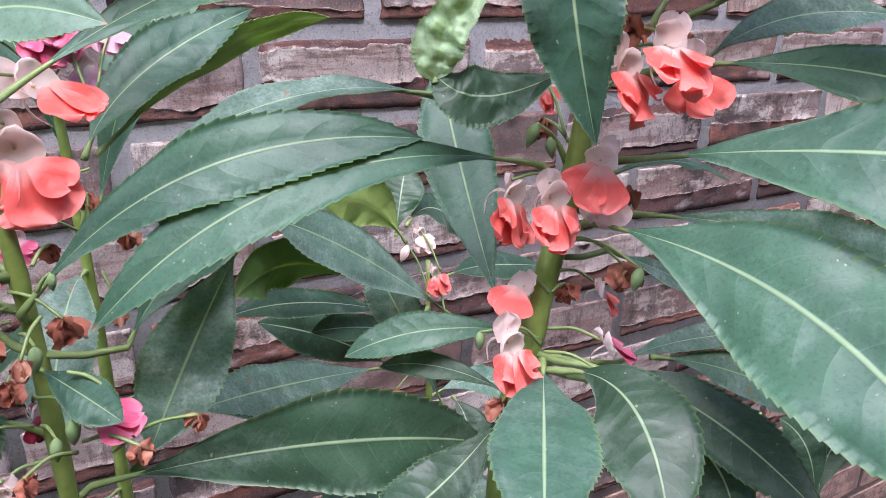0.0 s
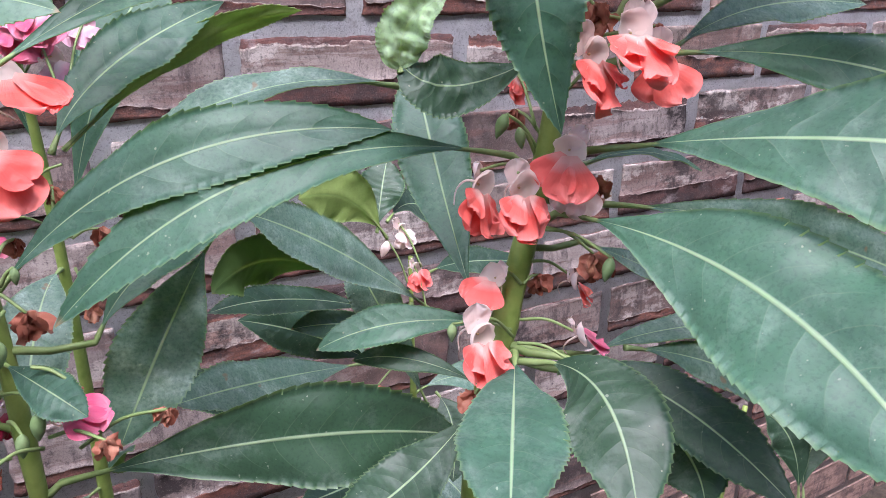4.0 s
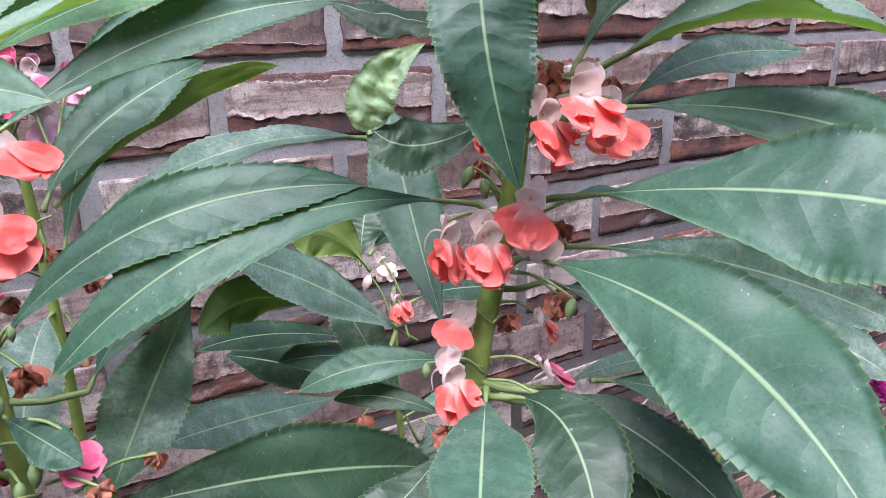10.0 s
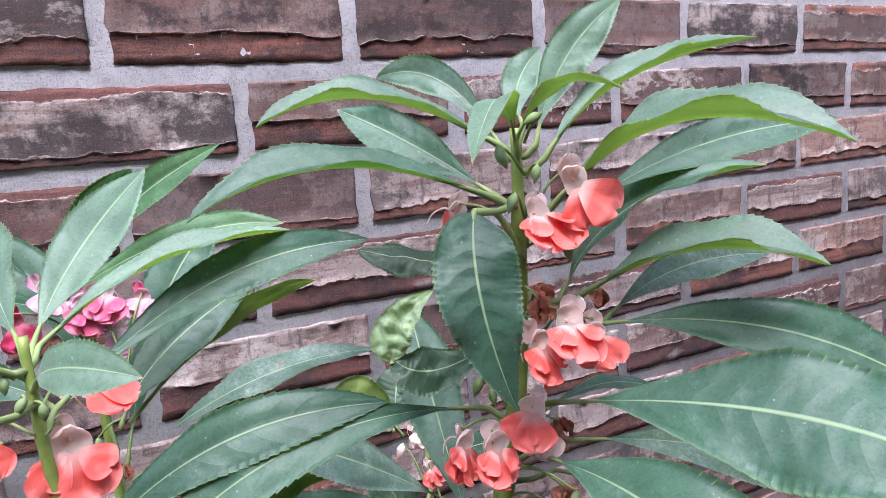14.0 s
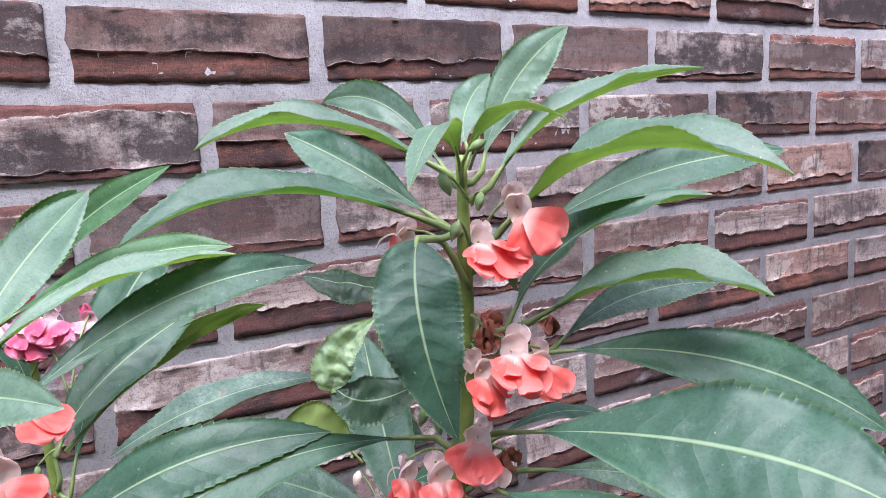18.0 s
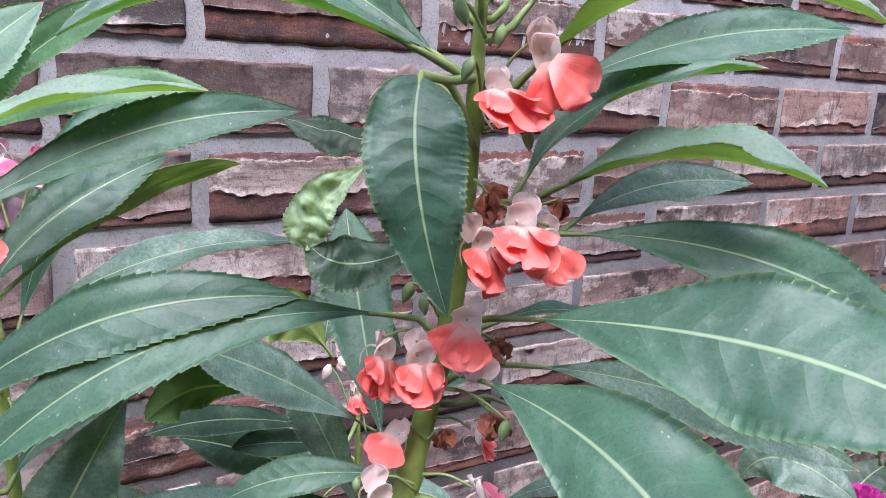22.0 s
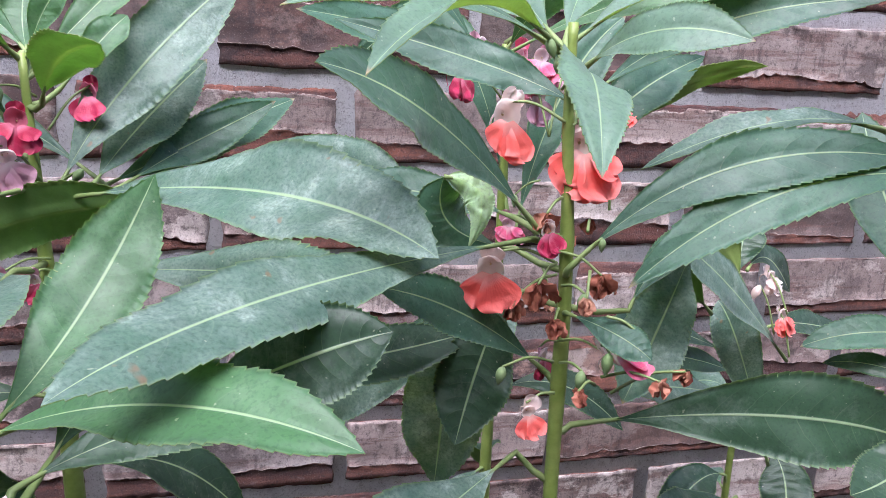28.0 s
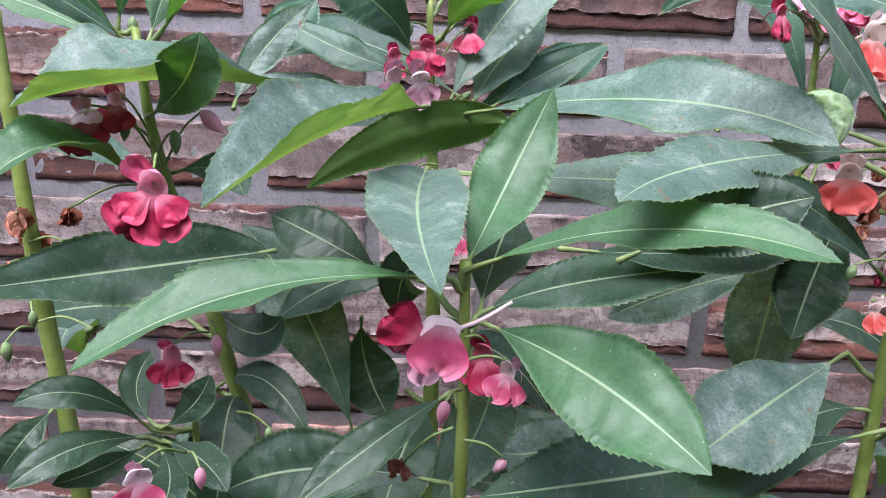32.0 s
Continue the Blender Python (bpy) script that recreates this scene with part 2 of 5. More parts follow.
    t.links.new(ramp(t, bloom, [(0.35, 0.45 if top else 0.5), (0.7, 0.62)]), b.inputs["Roughness"])
    b.inputs["Specular IOR Level"].default_value = 0.62 if top else 0.4
    if top:
        b.inputs["Sheen Weight"].default_value = 0.12 if deep or (young and not young_skylit) else 0.2
        b.inputs["Sheen Tint"].default_value = (0.85, 0.92, 1.0, 1)
    height = math_node(t, "SUBTRACT", math_node(t, "MULTIPLY", math_node(t, "MULTIPLY", math_node(t, "POWER", wave, 0.5), 1.25), fade), math_node(t, "MULTIPLY", rib, 1.5 if top else -1.5))
    height = math_node(t, "ADD", height, math_node(t, "MULTIPLY", cell, 0.18))
    height = math_node(t, "ADD", height, math_node(t, "MULTIPLY", fine.outputs[0], 0.35))
    soft = math_node(t, "ADD", height, math_node(t, "MULTIPLY", noise_tex(t, pos, 120, 3, 0.55).outputs[0], 1.4))
    bump(t, b, soft, 0.2 if young else 0.3, 0.0005)
    thin = t.nodes.new("ShaderNodeBsdfTranslucent")
    t.links.new(mix(t, 1.0, c, (4.2, 4.0, 1.5), "MULTIPLY") if top else mix(t, 0.7, c, (0.68, 0.78, 0.32)), thin.inputs[0])
    join = t.nodes.new("ShaderNodeMixShader")
    join.inputs[0].default_value = 0.38 if top else 0.5
    t.links.new(b.outputs[0], join.inputs[1])
    t.links.new(thin.outputs[0], join.inputs[2])
    t.links.new(join.outputs[0], t.nodes["Material Output"].inputs[0])
    return m


LEAF = {k: (leaf_material(f"leaf_{k}_upper", True, k in ("young", "young_skylit"), k == "dusty", k == "deep", k == "pale", k == "young_skylit"), leaf_material(f"leaf_{k}_under", False, k in ("young", "young_skylit"), k == "dusty", k == "deep", k == "pale", k == "young_skylit")) for k in ("grown", "young", "dusty", "deep", "pale", "young_skylit")}


def flesh(name, stops, scale=60, rough=0.5, through_=0.25, tint=(1.0, 1.0, 1.0), grain=0.0006):
    """Soft plant tissue: petals, stems, pods."""
    m, t, b = material(name)
    geo = t.nodes.new("ShaderNodeNewGeometry")
    n = noise_tex(t, geo.outputs["Position"], scale, 4, 0.6)
    c = ramp(t, n.outputs[0], stops)
    t.links.new(c, b.inputs["Base Color"])
    b.inputs["Roughness"].default_value = rough
    b.inputs["Specular IOR Level"].default_value = 0.4
    bump(t, b, noise_tex(t, geo.outputs["Position"], 500, 3).outputs[0], 0.4, grain)
    thin = t.nodes.new("ShaderNodeBsdfTranslucent")
    t.links.new(mix(t, 1.0, c, tint, "MULTIPLY"), thin.inputs[0])
    join = t.nodes.new("ShaderNodeMixShader")
    join.inputs[0].default_value = through_
    t.links.new(b.outputs[0], join.inputs[1])
    t.links.new(thin.outputs[0], join.inputs[2])
    t.links.new(join.outputs[0], t.nodes["Material Output"].inputs[0])
    return m


STEM = flesh("stem_green", [(0.3, (0.16, 0.235, 0.045)), (0.7, (0.29, 0.37, 0.1))], 90, 0.42, 0.12)
PEDICEL = flesh("pedicel_green", [(0.3, (0.16, 0.24, 0.07)), (0.7, (0.28, 0.36, 0.15))], 90, 0.5, 0.15)
POD = flesh("pod_green", [(0.3, (0.15, 0.24, 0.09)), (0.7, (0.26, 0.36, 0.17))], 160, 0.6, 0.15)


def petal_material(name, throat, body, rim, through_=0.4):
    """A petal, paler at its throat and margin, with fine veins that fan out from the throat."""
    m, t, b = material(name)
    co = t.nodes.new("ShaderNodeTexCoord").outputs["Object"]
    sep = t.nodes.new("ShaderNodeSeparateXYZ")
    t.links.new(co, sep.inputs[0])
    geo = t.nodes.new("ShaderNodeNewGeometry")
    cloud = noise_tex(t, geo.outputs["Position"], 90, 4, 0.6).outputs[0]
    fan = math_node(t, "ARCTAN2", sep.outputs[1], math_node(t, "ADD", sep.outputs[0], 0.12))
    streak = math_node(t, "ABSOLUTE", math_node(t, "SINE", math_node(t, "ADD", math_node(t, "MULTIPLY", fan, 26.0), math_node(t, "MULTIPLY", cloud, 7.0))))
    out = math_node(t, "ADD", sep.outputs[0], math_node(t, "MULTIPLY", math_node(t, "SUBTRACT", cloud, 0.5), 0.3))
    c = mix(t, ramp(t, out, [(0.12, 0.0), (0.36, 1.0)]), throat, body)
    c = mix(t, ramp(t, out, [(0.62, 0.0), (1.0, 0.85)]), c, rim)
    c = mix(t, ramp(t, streak, [(0.0, 0.1), (0.5, 0.0)]), c, tuple(v * 0.7 for v in body))
    info = t.nodes.new("ShaderNodeObjectInfo")
    c = mix(t, ramp(t, info.outputs["Random"], [(0.0, 0.0), (0.45, 0.0), (1.0, 0.45)]), c, tuple(v ** 1.25 * 0.92 for v in body))
    t.links.new(c, b.inputs["Base Color"])
    b.inputs["Roughness"].default_value = 0.48
    b.inputs["Specular IOR Level"].default_value = 0.4
    b.inputs["Sheen Weight"].default_value = 0.15
    bump(t, b, math_node(t, "ADD", math_node(t, "MULTIPLY", streak, 0.06), noise_tex(t, geo.outputs["Position"], 210, 5, 0.65).outputs[0]), 0.6, 0.0012)
    thin = t.nodes.new("ShaderNodeBsdfTranslucent")
    t.links.new(c, thin.inputs[0])
    join = t.nodes.new("ShaderNodeMixShader")
    join.inputs[0].default_value = through_
    t.links.new(b.outputs[0], join.inputs[1])
    t.links.new(thin.outputs[0], join.inputs[2])
    t.links.new(join.outputs[0], t.nodes["Material Output"].inputs[0])
    return m


CORAL = petal_material("petal_coral", (0.93, 0.62, 0.57), (0.92, 0.2, 0.17), (0.94, 0.38, 0.35), 0.45)
PALE = petal_material("petal_pale_pink", (0.93, 0.8, 0.75), (0.94, 0.8, 0.77), (0.96, 0.88, 0.87), 0.6)
ROSE = petal_material("petal_rose", (0.84, 0.5, 0.6), (0.76, 0.13, 0.27), (0.84, 0.36, 0.48))
CRIMSON = petal_material("petal_crimson", (0.7, 0.2, 0.3), (0.48, 0.02, 0.08), (0.58, 0.06, 0.15), 0.25)
PINK = petal_material("petal_light_pink", (0.84, 0.72, 0.74), (0.76, 0.44, 0.56), (0.82, 0.58, 0.68))
MAUVE = flesh("petal_purple", [(0.3, (0.35, 0.02, 0.2)), (0.7, (0.55, 0.06, 0.33))], 90, 0.5, 0.2)
WILT = flesh("wilted_brown", [(0.3, (0.18, 0.05, 0.032)), (0.5, (0.36, 0.12, 0.075)), (0.7, (0.52, 0.28, 0.19))], 120, 0.7, 0.15)
YELLOW = flesh("throat_yellow", [(0.3, (0.6, 0.45, 0.25)), (0.7, (0.75, 0.6, 0.38))], 90)

# ---- helpers for things and parts ----


def mesh_of(bm, name):
    me = bpy.data.meshes.new(name)
    bm.normal_update()
    bm.to_mesh(me)
    bm.free()
    return me


def part(name, bm, mats, parent=None, label=""):
    """Links a bmesh as one smooth-shaded mesh object under a thing or a part."""
    me = mesh_of(bm, name) if isinstance(bm, bmesh.types.BMesh) else bm
    if not me.materials:
        for m in mats if isinstance(mats, (list, tuple)) else [mats]:
            me.materials.append(m)
        me.polygons.foreach_set("use_smooth", [True] * len(me.polygons))
    ob = new(name, me)
    if parent:
        ob.parent = parent
    return tagged(ob, label) if label else ob


# ---- the wall: running bond of split-faced bricks in grey mortar ----
GROUND_Z = -0.35
BRICK_PITCH, COURSE, WALL_Y = 0.206, 0.073, 0.561
BRICK_L, BRICK_H = 0.193, 0.0575
JOINT_X, JOINT_Z = 0.223, 0.683  # a head joint, and the middle height of its course


def brick_mesh(seed, nx=64, face=None):
    """A brick whose face is a ragged dressed sheet; the clay is split back below it and, on some, above it."""
    rnd = random.Random(seed)
    off = Vector((seed * 7.3, seed * 3.1, seed * 1.7))
    level = rnd.choice([0.12, 0.2, 0.26, 0.32, 0.4, 0.16])
    upper = rnd.choice([0.0, 0.0, 0.0, 0.12, 0.2, 0.27])
    amp = rnd.uniform(0.035, 0.1)
    back = rnd.uniform(0.0004, 0.0016)
    tilt = rnd.uniform(-0.12, 0.12)
    tilt_up = rnd.uniform(-0.1, 0.1)
    bulge = rnd.uniform(-0.0012, 0.0012)
    bm = bmesh.new()
    rows = [[] for _ in range(14)]
    for i in range(nx + 1):
        u = i / nx
        x = (u - 0.5) * BRICK_L
        p = Vector((x * 17, 0, 0)) + off
        cut = level + tilt * (u - 0.5) + amp * noise.fractal(p, 0.55, 2.3, 6) + 0.25 * amp * noise.cell(p * 2.1)
        cut = min(max(cut, 0.06), 0.6)
        q = p * 1.3 + Vector((0, 40, 0))
        top = 1.0 - upper + (tilt_up * (u - 0.5) + 0.07 * noise.fractal(q, 0.55, 2.3, 6) + 0.02 * noise.cell(q * 2.4) if upper else 0.0)
        top = min(max(top, cut + 0.2), 0.96)
        rim = 0.012 + 0.006 + 0.04 * max(0, noise.noise(p * 2.3))
        levels = [0.0, 0.33 * cut, 0.66 * cut, 0.98 * cut, cut + 0.012, cut + rim]
        levels += [cut + rim + (top - 0.03 - cut - rim) * k / 4 for k in (1, 2, 3, 4)] + [top, top + 0.012, (top + 1.012) / 2, 1.0]
        for j, v in enumerate(levels):
            if j <= 3 or (upper and j >= 11):
                deep = back * (0.75 + 0.35 * noise.noise(Vector((x * 60, v * 5, 3)) + off)) + 0.0015 * noise.noise(Vector((x * 190, v * 14, 9)) + off)
                deep -= 0.0006 * (j == 0)
            else:
                deep = bulge * math.sin(math.pi * v) + 0.0013 * noise.noise(Vector((x * 40, v * 3, 1)) + off) + 0.0011 * noise.fractal(Vector((x * 90, v * 9, 5)) + off, 0.6, 2, 3)
                if j in (4, 10):
                    deep -= 0.0002 + 0.0006 * abs(noise.noise(Vector((x * 120, 0, 2)) + off))
            edge = max(abs(u - 0.5) * 2 - 0.97, 0) / 0.03
            deep += 0.0028 * edge ** 2 + (0.0015 if j == 13 else 0)
            z = (v - 0.5) * BRICK_H + 0.0017 * noise.noise(Vector((x * 55, v * 30, 7)) + off)
            xx = x + 0.0026 * noise.noise(Vector((v * 8, x * 4, 11)) + off) * (edge > 0)
            rows[j].append(bm.verts.new((xx, deep - 0.006, z)))
    kinds = [1, 1, 1, 1, 2, 0, 0, 0, 0, 0, 2 if upper else 0, 1 if upper else 0, 1 if upper else 0]
    for j in range(13):
        for i in range(nx):
            bm.faces.new((rows[j][i], rows[j][i + 1], rows[j + 1][i + 1], rows[j + 1][i])).material_index = kinds[j]
    edge = rows[0] + [r[-1] for r in rows[1:]] + rows[-1][-2::-1] + [r[0] for r in rows[-2:0:-1]]
    rear = [bm.verts.new((v.co.x, 0.02, v.co.z)) for v in edge]
    for i in range(len(edge)):
        k = (i + 1) % len(edge)
        bm.faces.new((edge[k], edge[i], rear[i], rear[k])).material_index = 1
    me = mesh_of(bm, "brick")
    for m in (face or BRICK_FACE, BRICK_SPLIT, BRICK_RIM):
        me.materials.append(m)
    me.polygons.foreach_set("use_smooth", [True] * len(me.polygons))
    return me


def slab(x0, x1, y0, y1, z0, z1):
    bm = bmesh.new()
    bmesh.ops.create_cube(bm, size=1, matrix=Matrix.Translation(((x0 + x1) / 2, (y0 + y1) / 2, (z0 + z1) / 2)) @ Matrix.Diagonal((x1 - x0, y1 - y0, z1 - z0, 1)))
    return bm


wall = part("wall_north", slab(-4.0, 6.0, WALL_Y - 0.0032, WALL_Y + 0.25, GROUND_Z - 0.1, 2.6), MORTAR)
tagged(wall, "weathered brown and pink split-face brick garden wall with grey mortar", "wall", kind="structure")


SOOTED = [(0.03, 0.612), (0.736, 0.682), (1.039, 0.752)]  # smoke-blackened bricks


def lay_bricks():
    rnd = random.Random(5)
    meshes = [brick_mesh(s) for s in range(1, 19)]
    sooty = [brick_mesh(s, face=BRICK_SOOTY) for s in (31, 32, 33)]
    brown = [brick_mesh(s, face=BRICK_BROWN) for s in range(41, 53)]
    far = bmesh.new()
    for row in range(-26, 15):
        for k in range(-19, 28):
            u = k + (0.5 if row % 2 else 0.0)
            x, z = JOINT_X + (u + 0.5) * BRICK_PITCH, JOINT_Z - row * COURSE
            if -4 <= row <= 10 and -5.1 < u < 9:
                # the upper courses are of browner, more weathered bricks
                pick = rnd.choice(brown if rnd.random() < (0.85 if row <= 0 else 0.7 if row == 1 else 0.4 if row == 2 else 0.15) else meshes)
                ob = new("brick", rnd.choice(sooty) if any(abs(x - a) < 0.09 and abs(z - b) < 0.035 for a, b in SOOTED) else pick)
                ob.parent = wall
                ob.location = (x + rnd.uniform(-0.0015, 0.0015), WALL_Y + rnd.uniform(-0.001, 0.0015), z + rnd.uniform(-0.001, 0.001))
                ob.rotation_euler = (0, radians(rnd.uniform(-0.35, 0.35)), 0)
                if rnd.random() < 0.4:
                    ob.scale = (-1, 1, 1)
            else:
                bmesh.ops.create_cube(far, size=1, matrix=Matrix.Translation((x, WALL_Y + 0.005, z)) @ Matrix.Diagonal((BRICK_L, 0.022, BRICK_H, 1)))
    rest = part("bricks_beyond", far, BRICK_FACE, wall)
    tagged(rest, kind="stuff")
    rest.data.polygons.foreach_set("use_smooth", [False] * len(rest.data.polygons))


def lay_ground():
    bm = bmesh.new()
    bmesh.ops.create_grid(bm, x_segments=60, y_segments=60, size=1.5, matrix=Matrix.Translation((0.3, -0.6, GROUND_Z)))
    for v in bm.verts:
        v.co.z += 0.012 * noise.fractal(v.co * 7, 0.8, 2, 4) if max(abs(v.co.x - 0.3), abs(v.co.y + 0.6)) < 1.49 else 0
    outer = [bm.verts.new(p) for p in ((-400, -400, GROUND_Z), (400, -400, GROUND_Z), (400, 400, GROUND_Z), (-400, 400, GROUND_Z))]
    inner = [bm.verts.new(p) for p in ((-1.2, -2.1, GROUND_Z), (1.8, -2.1, GROUND_Z), (1.8, 0.9, GROUND_Z), (-1.2, 0.9, GROUND_Z))]
    for i in range(4):
        bm.faces.new((outer[i], outer[(i + 1) % 4], inner[(i + 1) % 4], inner[i]))
    tagged(part("ground", bm, SOIL), "bare dark garden soil along the wall", "ground", kind="structure")


lay_ground()
# added wall, out of view, that cuts low sky light off the lower leaves
sky_blocker = part("wall_south", slab(-6.0, 7.0, -2.05, -1.85, GROUND_Z - 0.1, 3.2), BRICK_FACE)
tagged(sky_blocker, "added unseen brown brick wall that blocks low sky light", "wall", kind="structure")

# ---- plants ----


def plant(name, x, y, label, category="flowering plant", group="balsam plants along the wall"):
    ob = new(name)
    ob.location = (x, y, GROUND_Z)
    ob.empty_display_size = 0.05
    return tagged(ob, label, category, group)


def local(ob, p):
    return Vector(p) - ob.location


def tube(bm, pts, radii, sides=8, mat=0, cap=True):
    """A tapering tube through points."""
    rings, side = [], None
    for i, p in enumerate(pts):
        ahead = (pts[min(i + 1, len(pts) - 1)] - pts[max(i - 1, 0)]).normalized()
        if side is None:
            side = ahead.orthogonal().normalized()
        side = (side - ahead * side.dot(ahead)).normalized()
        other = ahead.cross(side)
        rings.append([bm.verts.new(p + (side * math.cos(a) + other * math.sin(a)) * radii[i]) for a in (2 * math.pi * k / sides for k in range(sides))])
    for a, b in zip(rings, rings[1:]):
        for k in range(sides):
            bm.faces.new((a[k], a[(k + 1) % sides], b[(k + 1) % sides], b[k])).material_index = mat
    if cap:
        for ring, flip in ((rings[0], True), (rings[-1], False)):
            f = bm.faces.new(ring[::-1] if flip else ring)
            f.material_index = mat


def smooth_path(pts, n):
    """Catmull-Rom through pts."""
    pts = [Vector(p) for p in pts]
    q = [pts[0] * 2 - pts[1]] + pts + [pts[-1] * 2 - pts[-2]]
    out = []
    for i in range(1, len(q) - 2):
        for k in range(n):
            t = k / n
            a, b, c, d = q[i - 1:i + 3]
            out.append(0.5 * (2 * b + (c - a) * t + (2 * a - 5 * b + 4 * c - d) * t * t + (3 * b - a - 3 * c + d) * t ** 3))
    return out + [pts[-1]]


STEM_PATHS = {}


def stem(ob, pts, r0, r1, name="stem", mat=None):
    path = [local(ob, p) for p in smooth_path(pts, 6)]
    n = len(path) - 1
    bm = bmesh.new()
    radii = []
    for i in range(n + 1):
        swell = 1 + 0.16 * max(0, math.cos(2 * math.pi * i / 6.0)) ** 4
        radii.append((r0 + (r1 - r0) * i / n) * swell * (1 + 0.06 * noise.noise(path[i] * 60)))
    tube(bm, path, radii, 12)
    STEM_PATHS[ob.name] = path
    return part(name, bm, mat or STEM, ob)


LEAF_COUNT = [0]


def leaf(ob, base, mid, tip, width, face=(0, -0.7, 0.7), fold=12, kind="grown", petiole=0.1, crumple=0.0, name="leaf"):
    """A lance-shaped, saw-edged leaf on a curved midrib. face: the way its upper side looks; crumple: how far it is shrivelled."""
    LEAF_COUNT[0] += 1
    rnd = random.Random(LEAF_COUNT[0] * 17)
    seed = Vector((LEAF_COUNT[0] * 1.37, LEAF_COUNT[0] * 0.71, 0))
    base, mid, tip = (local(ob, p) for p in (base, mid, tip))
    bend = mid * 2 - (base + tip) / 2
    ref = Vector(face)
    n_along, half = 128, 5
    fold_r = radians(fold)
    # a leaf that bends over its own stalk shows no narrow base
    rise = 0.6 if petiole < 0.05 else 1.33
    peak = rise / (rise + 1)
    bm = bmesh.new()
    uv = bm.loops.layers.uv.new("UVMap")
    wave_phase, wave_amp = rnd.uniform(0, 6), rnd.uniform(0.07, 0.15)
    sag = rnd.uniform(0.05, 0.16)
    quilt = rnd.uniform(0.015, 0.03) if kind in ("young", "young_skylit") else rnd.uniform(0.025, 0.045)
    top_rows, low_rows, coords = [], [], []
    for i in range(n_along + 1):
        s = i / n_along
        p = base * (1 - s) ** 2 + bend * 2 * s * (1 - s) + tip * s * s
        ahead = (bend - base) * (1 - s) + (tip - bend) * s
        ahead.normalize()
        side = ahead.cross(ref)
        side = side.normalized() if side.length > 0.05 else ahead.orthogonal().normalized()
        up = side.cross(ahead).normalized()
        q = max(0.0, (s - petiole) / (1 - petiole))
        shape = (q / peak) ** rise * ((1 - q) / (1 - peak)) if 0 < q < 1 else 0.0
        w = width * 0.53 * shape + 0.0004 * (1 - s)
        jag = (-0.03, -0.012, 0.01, 0.052)[i % 4] * (0.6 + 0.9 * abs(noise.noise(Vector((i // 4 * 0.77, 0, 0)) + seed))) if 0.08 < q < 0.97 else 0.0
        jut = ahead * (tip - base).length / n_along * (0.9 if i % 4 == 3 else 0.0)
        tooth = 1 + jag * min(1.0, 0.021 / width)
        top, low, co = [], [], []
        for k in range(-half, half + 1):
            a = k / half
            d = abs(a)
            reach = w * a * (tooth if d == 1 else 1)
            lift = math.sin(fold_r) * abs(reach) - sag * w * d ** 2.4 * (1 if fold > 0 else -0.6)
            lift += wave_amp * w * d ** 2 * math.sin(q * 15 + wave_phase + (2.1 if a > 0 else 0)) + 0.13 * w * d * noise.noise(Vector((a * 2, q * 7, 0)) + seed) + 0.035 * w * d * noise.noise(Vector((a * 4, q * 22, 4)) + seed)
            ribs = abs(math.sin((q - 0.13 * d ** 1.5 + (0.016 if a > 0 else 0)) * 34 + 0.6 * noise.noise(Vector((a, q * 5, 8)) + seed)))
            lift += quilt * w * min(1, d * 4) * (1 - d ** 3) * ribs ** 0.7
            if crumple:
                lift += crumple * w * (noise.noise(Vector((a * 1.7, q * 5, 12)) + seed) + 0.6 * noise.noise(Vector((a * 4, q * 12, 15)) + seed))
                reach *= 1 + 0.35 * crumple * noise.noise(Vector((q * 9, 3 + (a > 0), 2)) + seed)
            v = p + side * reach * math.cos(fold_r) + up * lift + (jut if d == 1 and 0.08 < q < 0.97 else Vector())
            thick = 0.00022 + 0.0009 * max(0, 1 - d * 5) * (1 - 0.75 * s) + 0.0005 * (1 - min(1, q * 4)) * (d < 0.3)
            top.append(bm.verts.new(v))
            low.append(bm.verts.new(v - up * thick))
            co.append((0.5 + a / 2, q))
        top_rows.append(top), low_rows.append(low), coords.append(co)
    for i in range(n_along):
        for k in range(2 * half):
            for rows, mat in ((top_rows, 0), (low_rows, 1)):
                quad = [(i, k), (i, k + 1), (i + 1, k + 1), (i + 1, k)]
                if mat == 0:
                    quad = quad[::-1]
                f = bm.faces.new([rows[a][b] for a, b in quad])
                f.material_index = mat
                for loop, (a, b) in zip(f.loops, quad):
                    loop[uv].uv = coords[a][b]
    for i in range(n_along):
        for k, flip in ((0, False), (2 * half, True)):
            quad = (top_rows[i][k], top_rows[i + 1][k], low_rows[i + 1][k], low_rows[i][k])
            f = bm.faces.new(quad[::-1] if flip else quad)
            f.material_index = 1
            for loop in f.loops:
                loop[uv].uv = (1, 0.5)
    # the fleshy stalk
    stalk = []
    for i in range(9):
        s = (petiole + 0.1) * i / 8
        stalk.append(base * (1 - s) ** 2 + bend * 2 * s * (1 - s) + tip * s * s - ref.normalized() * 0.0011 * i / 8)
    r = min(0.0011, width * 0.04 + 0.0004)
    radii = [r * (1.2 - 0.12 * i) for i in range(9)]
    root = min(STEM_PATHS[ob.name], key=lambda p: (p + Vector((0, 0, 0.004)) - base).length)
    if 0.002 < (root - base).length < 0.035:
        sagging = (root + base) / 2 - Vector((0, 0, 0.0015))
        stalk, radii = [root, sagging] + stalk, [r * 1.5, r * 1.3] + radii
    tube(bm, stalk, radii, 6, 2)
    return part(name, bm, [*LEAF[kind], PEDICEL], ob)


